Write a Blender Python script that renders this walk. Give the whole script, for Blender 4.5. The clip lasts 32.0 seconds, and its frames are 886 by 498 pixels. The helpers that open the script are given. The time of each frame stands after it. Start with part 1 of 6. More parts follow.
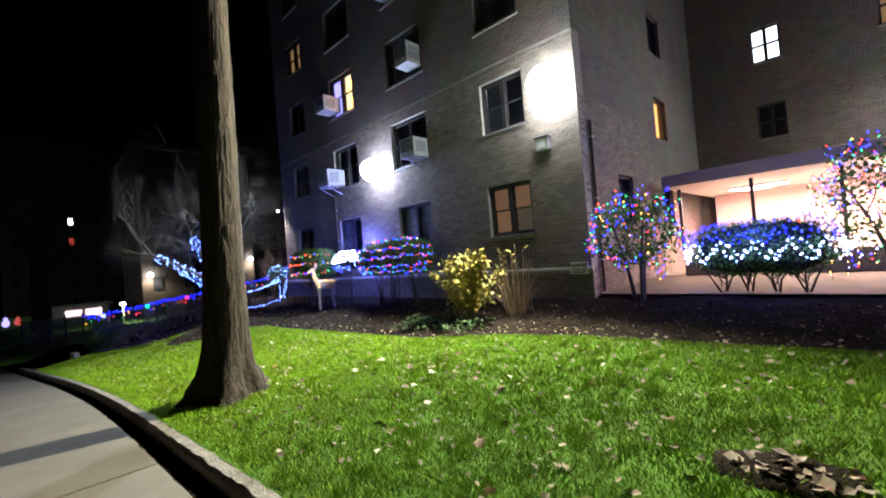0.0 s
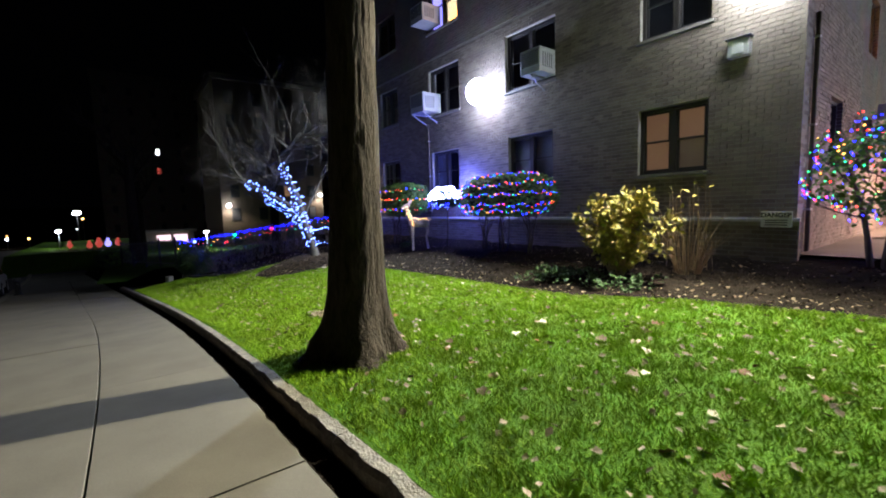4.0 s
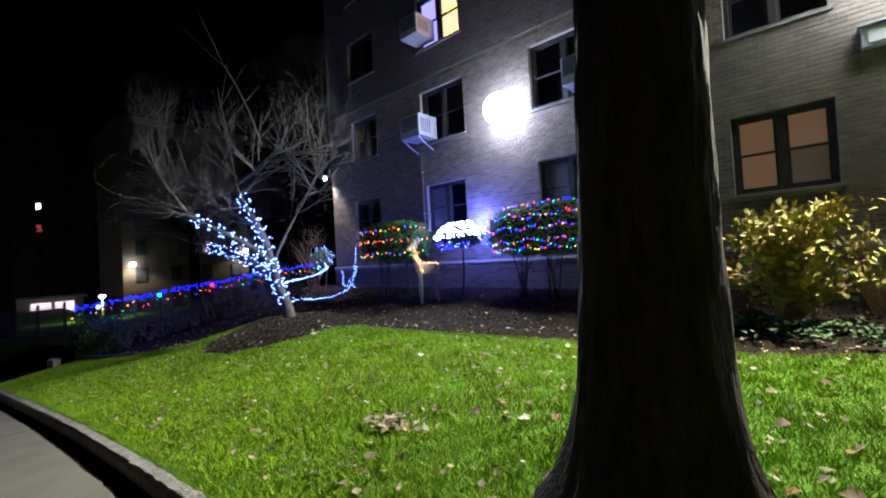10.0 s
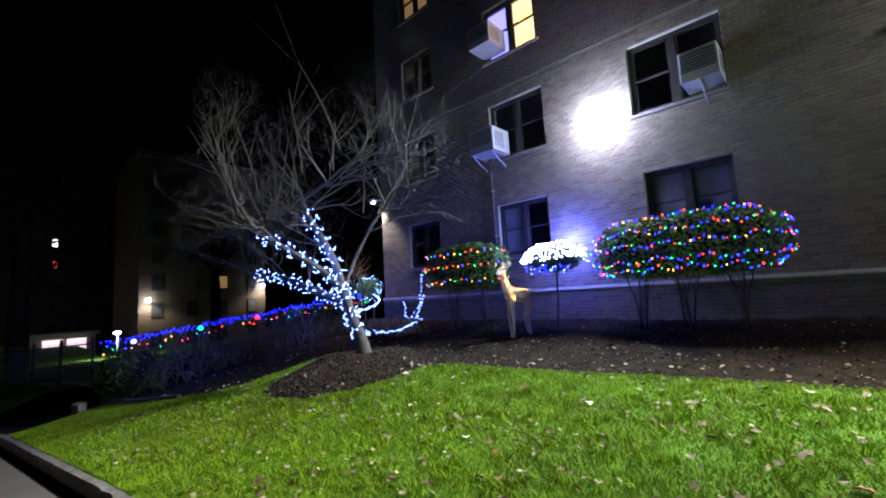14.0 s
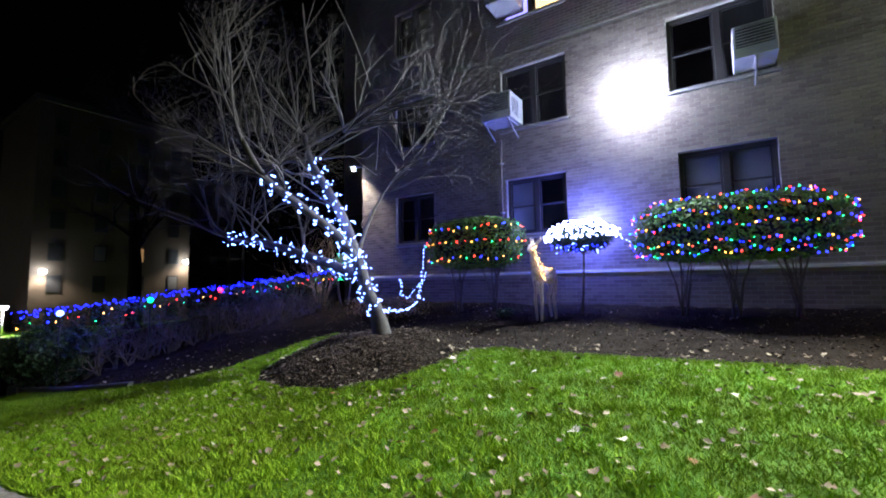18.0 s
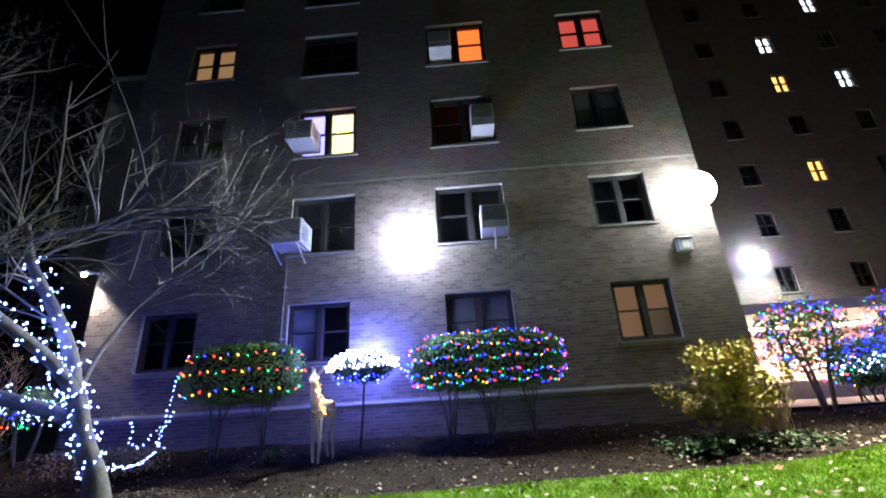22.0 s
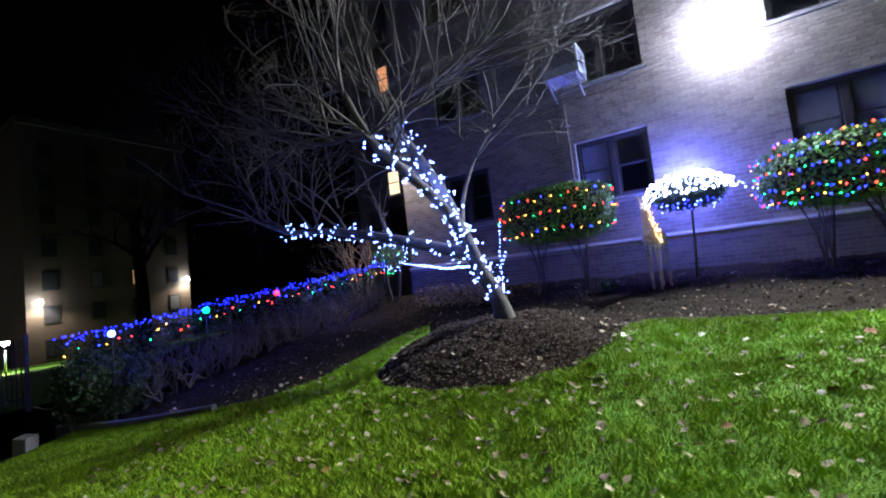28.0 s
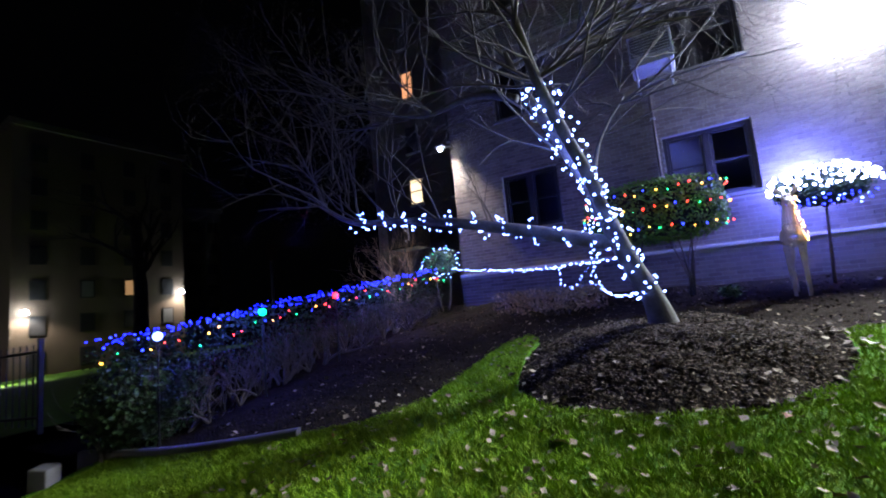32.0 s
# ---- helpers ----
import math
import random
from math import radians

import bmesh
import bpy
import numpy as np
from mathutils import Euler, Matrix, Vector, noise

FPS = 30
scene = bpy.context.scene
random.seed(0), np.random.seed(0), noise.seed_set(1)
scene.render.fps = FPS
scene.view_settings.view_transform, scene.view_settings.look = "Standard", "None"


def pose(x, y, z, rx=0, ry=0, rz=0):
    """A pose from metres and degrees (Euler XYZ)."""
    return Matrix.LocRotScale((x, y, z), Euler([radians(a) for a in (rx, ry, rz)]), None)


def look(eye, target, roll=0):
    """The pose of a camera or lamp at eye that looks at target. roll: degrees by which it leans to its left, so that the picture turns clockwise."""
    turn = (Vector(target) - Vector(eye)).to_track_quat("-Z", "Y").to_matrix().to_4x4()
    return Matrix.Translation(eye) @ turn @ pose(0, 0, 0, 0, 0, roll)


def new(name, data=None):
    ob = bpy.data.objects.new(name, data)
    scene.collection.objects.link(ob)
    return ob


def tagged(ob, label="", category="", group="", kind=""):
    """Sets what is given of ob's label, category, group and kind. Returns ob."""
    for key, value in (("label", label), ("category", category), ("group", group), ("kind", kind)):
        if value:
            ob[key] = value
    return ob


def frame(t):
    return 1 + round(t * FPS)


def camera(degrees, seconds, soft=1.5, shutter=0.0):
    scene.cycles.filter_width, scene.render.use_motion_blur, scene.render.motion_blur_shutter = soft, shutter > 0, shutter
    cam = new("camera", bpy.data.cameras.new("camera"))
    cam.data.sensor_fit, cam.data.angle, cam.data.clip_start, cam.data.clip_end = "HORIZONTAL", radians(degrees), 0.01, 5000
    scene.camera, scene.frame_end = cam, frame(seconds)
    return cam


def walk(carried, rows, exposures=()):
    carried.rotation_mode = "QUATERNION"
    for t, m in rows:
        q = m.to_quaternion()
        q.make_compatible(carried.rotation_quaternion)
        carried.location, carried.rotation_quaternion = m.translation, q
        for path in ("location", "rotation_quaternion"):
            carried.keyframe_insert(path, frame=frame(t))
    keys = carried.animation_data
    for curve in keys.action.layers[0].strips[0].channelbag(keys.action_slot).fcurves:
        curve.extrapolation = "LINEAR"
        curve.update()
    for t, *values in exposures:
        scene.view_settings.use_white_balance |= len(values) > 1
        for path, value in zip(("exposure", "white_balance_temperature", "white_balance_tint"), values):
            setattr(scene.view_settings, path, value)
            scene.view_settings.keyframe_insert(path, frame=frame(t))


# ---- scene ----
cam = camera(93.0, 32.0, soft=1.9, shutter=0.3)
# seconds, eye, yaw, pitch, roll
PATH = [
    (0, -0.342, 0.206, 1.550, 44.64, 1.16, -4.72),
    (0.5, -0.630, 0.207, 1.537, 43.26, -1.72, -3.53),
    (1, -0.918, 0.206, 1.522, 44.78, -1.12, -5.05),
    (1.5, -1.201, 0.199, 1.505, 44.85, -1.61, -2.75),
    (2, -1.484, 0.187, 1.485, 43.68, -3.63, -4.03),
    (2.5, -1.761, 0.187, 1.472, 49.35, -3.60, -3.28),
    (3, -2.041, 0.199, 1.459, 51.05, -2.80, -2.74),
    (3.5, -2.319, 0.216, 1.442, 50.80, -3.15, -1.96),
    (4, -2.610, 0.232, 1.424, 52.54, -5.67, -1.64),
    (4.5, -2.911, 0.248, 1.405, 56.69, -2.49, -2.40),
    (6.5, -4.086, 0.255, 1.330, 53.22, -1.34, -3.36),
    (7, -4.382, 0.248, 1.311, 51.55, -1.09, -3.03),
    (7.5, -4.697, 0.232, 1.280, 50.09, -4.04, -1.49),
    (8, -5.026, 0.224, 1.251, 49.50, -3.01, -4.07),
    (8.5, -5.341, 0.221, 1.226, 47.79, -1.94, -2.12),
    (9, -5.644, 0.237, 1.210, 45.36, -0.02, -2.20),
    (9.5, -5.926, 0.259, 1.196, 44.16, 0.90, -3.85),
    (10, -6.186, 0.284, 1.176, 42.03, 1.32, -3.26),
    (10.5, -6.456, 0.296, 1.151, 37.36, 2.91, -5.19),
    (11, -6.734, 0.295, 1.130, 37.35, 0.44, -3.79),
    (11.5, -7.015, 0.278, 1.117, 41.03, 2.69, -2.58),
    (12, -7.286, 0.250, 1.103, 40.62, 4.04, -1.47),
    (12.5, -7.551, 0.208, 1.089, 39.11, 4.22, -1.66),
    (13, -7.822, 0.161, 1.075, 43.60, 4.15, -3.77),
    (13.5, -8.103, 0.128, 1.064, 43.51, 4.25, -4.16),
    (14, -8.379, 0.096, 1.046, 42.63, 6.42, -3.35),
    (14.5, -8.640, 0.075, 1.025, 41.80, 5.95, -2.74),
    (16.5, -9.669, 0.005, 0.932, 39.78, 3.27, -0.71),
    (17, -9.928, -0.020, 0.910, 39.41, 3.93, 0.22),
    (17.5, -10.174, -0.056, 0.890, 37.92, 5.00, 0.36),
    (18, -10.404, -0.098, 0.870, 33.46, 4.60, -0.93),
    (18.5, -10.593, -0.132, 0.851, 30.05, 5.35, 0.22),
    (19, -10.712, -0.163, 0.833, 20.22, 7.47, 2.27),
    (19.5, -10.760, -0.205, 0.814, 13.73, 10.01, 2.42),
    (20, -10.763, -0.245, 0.805, 9.85, 15.56, 2.33),
    (20.5, -10.740, -0.264, 0.821, 8.09, 19.10, 1.83),
    (21, -10.708, -0.271, 0.841, 6.09, 22.34, 2.07),
    (21.5, -10.673, -0.270, 0.860, 4.82, 23.68, -0.06),
    (22, -10.642, -0.268, 0.876, 1.89, 20.63, -3.64),
    (22.5, -10.617, -0.275, 0.876, 1.50, 21.89, -4.06),
    (23, -10.612, -0.281, 0.872, 2.42, 22.40, -2.22),
    (23.5, -10.632, -0.283, 0.865, 2.52, 21.63, -2.20),
    (24, -10.689, -0.286, 0.853, 4.73, 19.19, -1.90),
    (24.5, -10.792, -0.290, 0.838, 7.69, 15.00, -2.37),
    (25, -10.947, -0.276, 0.828, 14.29, 12.42, -2.74),
    (25.5, -11.148, -0.269, 0.818, 19.48, 13.18, -2.36),
    (27.5, -12.148, -0.221, 0.755, 32.73, 6.92, -2.24),
    (28, -12.408, -0.233, 0.728, 32.27, 3.86, -6.44),
    (28.5, -12.663, -0.222, 0.698, 37.13, 0.66, -4.32),
    (29, -12.899, -0.196, 0.675, 39.97, 1.27, -5.78),
    (29.5, -13.114, -0.180, 0.657, 37.84, 5.57, -3.32),
    (30, -13.339, -0.169, 0.652, 36.42, 5.96, -6.04),
    (30.5, -13.589, -0.145, 0.651, 37.57, 7.75, -6.36),
    (31, -13.846, -0.133, 0.632, 38.41, 8.20, -4.96),
    (31.5, -14.107, -0.166, 0.613, 36.83, 7.71, -5.04),
    (32, -14.361, -0.192, 0.607, 30.69, 6.41, -5.44),
]
walk(cam, [(t, pose(x, y, z, 90 + pitch, 0, yaw) @ pose(0, 0, 0, 0, 0, roll)) for t, x, y, z, yaw, pitch, roll in PATH],
     [(0, 0.92), (2, 0.85), (4, 0.62), (8, 0.55), (12, 0.68), (15, 0.78), (18, 1.1), (22, 1.25), (25, 1.2), (29, 1.2), (32, 1.38)])

# ---- night sky and large lights ----
world = bpy.data.worlds.new("night")
scene.world = world
world.use_nodes = True
world.node_tree.nodes["Background"].inputs["Color"].default_value = (0.30, 0.34, 0.50, 1)
world.node_tree.nodes["Background"].inputs["Strength"].default_value = 0.0004


def lamp(kind, name, place, power, color, size=0.3, target=None, cone=None):
    data = bpy.data.lights.new(name, kind)
    data.energy, data.color = power, color
    if kind == "AREA":
        data.shape, data.size = "DISK", size
    else:
        data.shadow_soft_size = size
    if cone:
        data.spot_size, data.spot_blend = radians(cone), 0.6
    ob = new(name, data)
    ob.matrix_world = look(place, target) if target else pose(*place)
    return ob


FLOOD_A = (-11.67, 8.60, 4.64)
FLOOD_B = (-5.05, 8.64, 5.22)
FLOOD_C = (3.1, 18.6, 6.4)
CORNER_LAMP = (-19.55, 8.86, 4.36)
lamp("SPOT", "flood_light_a", (-11.67, 8.20, 4.34), 3300, (0.72, 0.84, 1.0), 0.10, (-11.4, 0.0, 0.6), 118)
lamp("SPOT", "flood_light_b", (-5.05, 8.14, 4.96), 6400, (1.0, 0.99, 0.82), 0.10, (-5.4, 0.0, 1.0), 126)
lamp("AREA", "flood_light_c", (3.1, 18.1, 6.3), 500, (0.85, 0.92, 1.0), 0.3, (2.5, 14.0, 1.0))
lamp("SPOT", "corner_light", CORNER_LAMP, 1100, (1.0, 0.96, 0.86), 0.06, (-19.42, 8.95, 0.3), 100)

# the strings of bulbs light what is next to them
lamp("POINT", "shrub_lights", (-12.66, 8.70, 2.05), 230, (0.10, 0.13, 1.0), 0.2)
lamp("POINT", "tree_lights", (-15.3, 4.3, 1.9), 34, (0.14, 0.22, 1.0), 0.3)
lamp("POINT", "hedge_row_lights", (-19.7, 3.2, 0.80), 50, (0.06, 0.08, 1.0), 0.15)
lamp("POINT", "hedge_row_lights", (-19.5, 6.0, 1.15), 60, (0.06, 0.08, 1.0), 0.15)
lamp("POINT", "lobby_hedge_lights", (-1.65, 9.0, 1.75), 40, (0.08, 0.10, 1.0), 0.2)


# ---- materials ----
def material(name, color, rough=0.8, metal=0.0, vary=0.25, scale=6.0, grain=80.0, bump=0.2, dist=0.01, second=None,
             island=0.0, objrand=0.0, transmit=0.0, spec=0.5):
    m = bpy.data.materials.new(name)
    m.use_nodes = True
    nt = m.node_tree
    n, l = nt.nodes, nt.links
    b = n["Principled BSDF"]
    b.inputs["Roughness"].default_value, b.inputs["Metallic"].default_value = rough, metal
    b.inputs["Specular IOR Level"].default_value = spec
    b.inputs["Transmission Weight"].default_value = transmit
    tc = n.new("ShaderNodeTexCoord")
    big = n.new("ShaderNodeTexNoise")
    big.inputs["Scale"].default_value, big.inputs["Detail"].default_value = scale, 5
    small = n.new("ShaderNodeTexNoise")
    small.inputs["Scale"].default_value, small.inputs["Detail"].default_value = grain, 4
    for q in (big, small):
        l.new(tc.outputs["Object"], q.inputs["Vector"])
    c2 = second or tuple(v * 0.45 for v in color)
    ramp = n.new("ShaderNodeMix")
    ramp.data_type = "RGBA"
    ramp.inputs["A"].default_value, ramp.inputs["B"].default_value = (*c2, 1), (*color, 1)
    add = n.new("ShaderNodeMath")
    add.operation = "MULTIPLY_ADD"
    l.new(small.outputs["Fac"], add.inputs[0])
    add.inputs[1].default_value = 0.8
    l.new(big.outputs["Fac"], add.inputs[2])
    mr = n.new("ShaderNodeMapRange")
    mr.inputs["From Min"].default_value, mr.inputs["From Max"].default_value = 0.6, 1.2
    mr.inputs["To Min"].default_value, mr.inputs["To Max"].default_value = 1 - min(1, vary * 2.2), 1
    l.new(add.outputs[0], mr.inputs["Value"])
    fac = mr.outputs["Result"]
    if island or objrand:
        src = n.new("ShaderNodeNewGeometry").outputs["Random Per Island"] if island else n.new("ShaderNodeObjectInfo").outputs["Random"]
        mx = n.new("ShaderNodeMath")
        mx.operation = "MULTIPLY_ADD"
        l.new(src, mx.inputs[0])
        mx.inputs[1].default_value = island or objrand
        mx.inputs[2].default_value = 1 - (island or objrand)
        ml = n.new("ShaderNodeMath")
        ml.operation = "MULTIPLY"
        l.new(mx.outputs[0], ml.inputs[0])
        l.new(fac, ml.inputs[1])
        fac = ml.outputs[0]
    l.new(fac, ramp.inputs["Factor"])
    l.new(ramp.outputs["Result"], b.inputs["Base Color"])
    if bump:
        bp = n.new("ShaderNodeBump")
        bp.inputs["Strength"].default_value, bp.inputs["Distance"].default_value = bump, dist
        l.new(add.outputs[0], bp.inputs["Height"])
        l.new(bp.outputs["Normal"], b.inputs["Normal"])
    return m


def glow(name, color, strength):
    m = bpy.data.materials.new(name)
    m.use_nodes = True
    b = m.node_tree.nodes["Principled BSDF"]
    b.inputs["Base Color"].default_value = (*[min(1, 0.06 + c * 0.22) for c in color], 1)
    b.inputs["Emission Color"].default_value = (*color, 1)
    b.inputs["Emission Strength"].default_value = strength
    b.inputs["Roughness"].default_value = 0.4
    return m


def glass(name, color=(0.9, 0.95, 1.0)):
    m = bpy.data.materials.new(name)
    m.use_nodes = True
    b = m.node_tree.nodes["Principled BSDF"]
    b.inputs["Base Color"].default_value = (*color, 1)
    b.inputs["Roughness"].default_value = 0.03
    b.inputs["Transmission Weight"].default_value = 1.0
    b.inputs["IOR"].default_value = 1.05
    return m


def brick_wall(name):
    """Far brickwork: courses of brick with pale joints."""
    m = bpy.data.materials.new(name)
    m.use_nodes = True
    nt = m.node_tree
    n, l = nt.nodes, nt.links
    b = n["Principled BSDF"]
    b.inputs["Roughness"].default_value = 0.9
    tc = n.new("ShaderNodeTexCoord")
    sep = n.new("ShaderNodeSeparateXYZ")
    l.new(tc.outputs["Object"], sep.inputs[0])
    sm = n.new("ShaderNodeMath")
    sm.operation = "ADD"
    l.new(sep.outputs["X"], sm.inputs[0])
    l.new(sep.outputs["Y"], sm.inputs[1])
    com = n.new("ShaderNodeCombineXYZ")
    l.new(sm.outputs[0], com.inputs["X"])
    l.new(sep.outputs["Z"], com.inputs["Y"])
    bt = n.new("ShaderNodeTexBrick")
    bt.inputs["Color1"].default_value, bt.inputs["Color2"].default_value = (0.18, 0.14, 0.11, 1), (0.11, 0.085, 0.068, 1)
    bt.inputs["Mortar"].default_value = (0.28, 0.255, 0.22, 1)
    bt.inputs["Scale"].default_value, bt.inputs["Brick Width"].default_value, bt.inputs["Row Height"].default_value = 1.0, 0.21, 0.07
    bt.inputs["Mortar Size"].default_value = 0.006
    l.new(com.outputs[0], bt.inputs["Vector"])
    nz = n.new("ShaderNodeTexNoise")
    nz.inputs["Scale"].default_value = 1.3
    l.new(tc.outputs["Object"], nz.inputs["Vector"])
    mul = n.new("ShaderNodeMix")
    mul.data_type, mul.blend_type = "RGBA", "MULTIPLY"
    mul.inputs["Factor"].default_value = 0.6
    l.new(bt.outputs["Color"], mul.inputs["A"])
    l.new(nz.outputs["Color"], mul.inputs["B"])
    l.new(mul.outputs["Result"], b.inputs["Base Color"])
    bp = n.new("ShaderNodeBump")
    bp.inputs["Strength"].default_value, bp.inputs["Distance"].default_value = 0.5, 0.01
    l.new(bt.outputs["Fac"], bp.inputs["Height"])
    bp.invert = True
    l.new(bp.outputs["Normal"], b.inputs["Normal"])
    return m


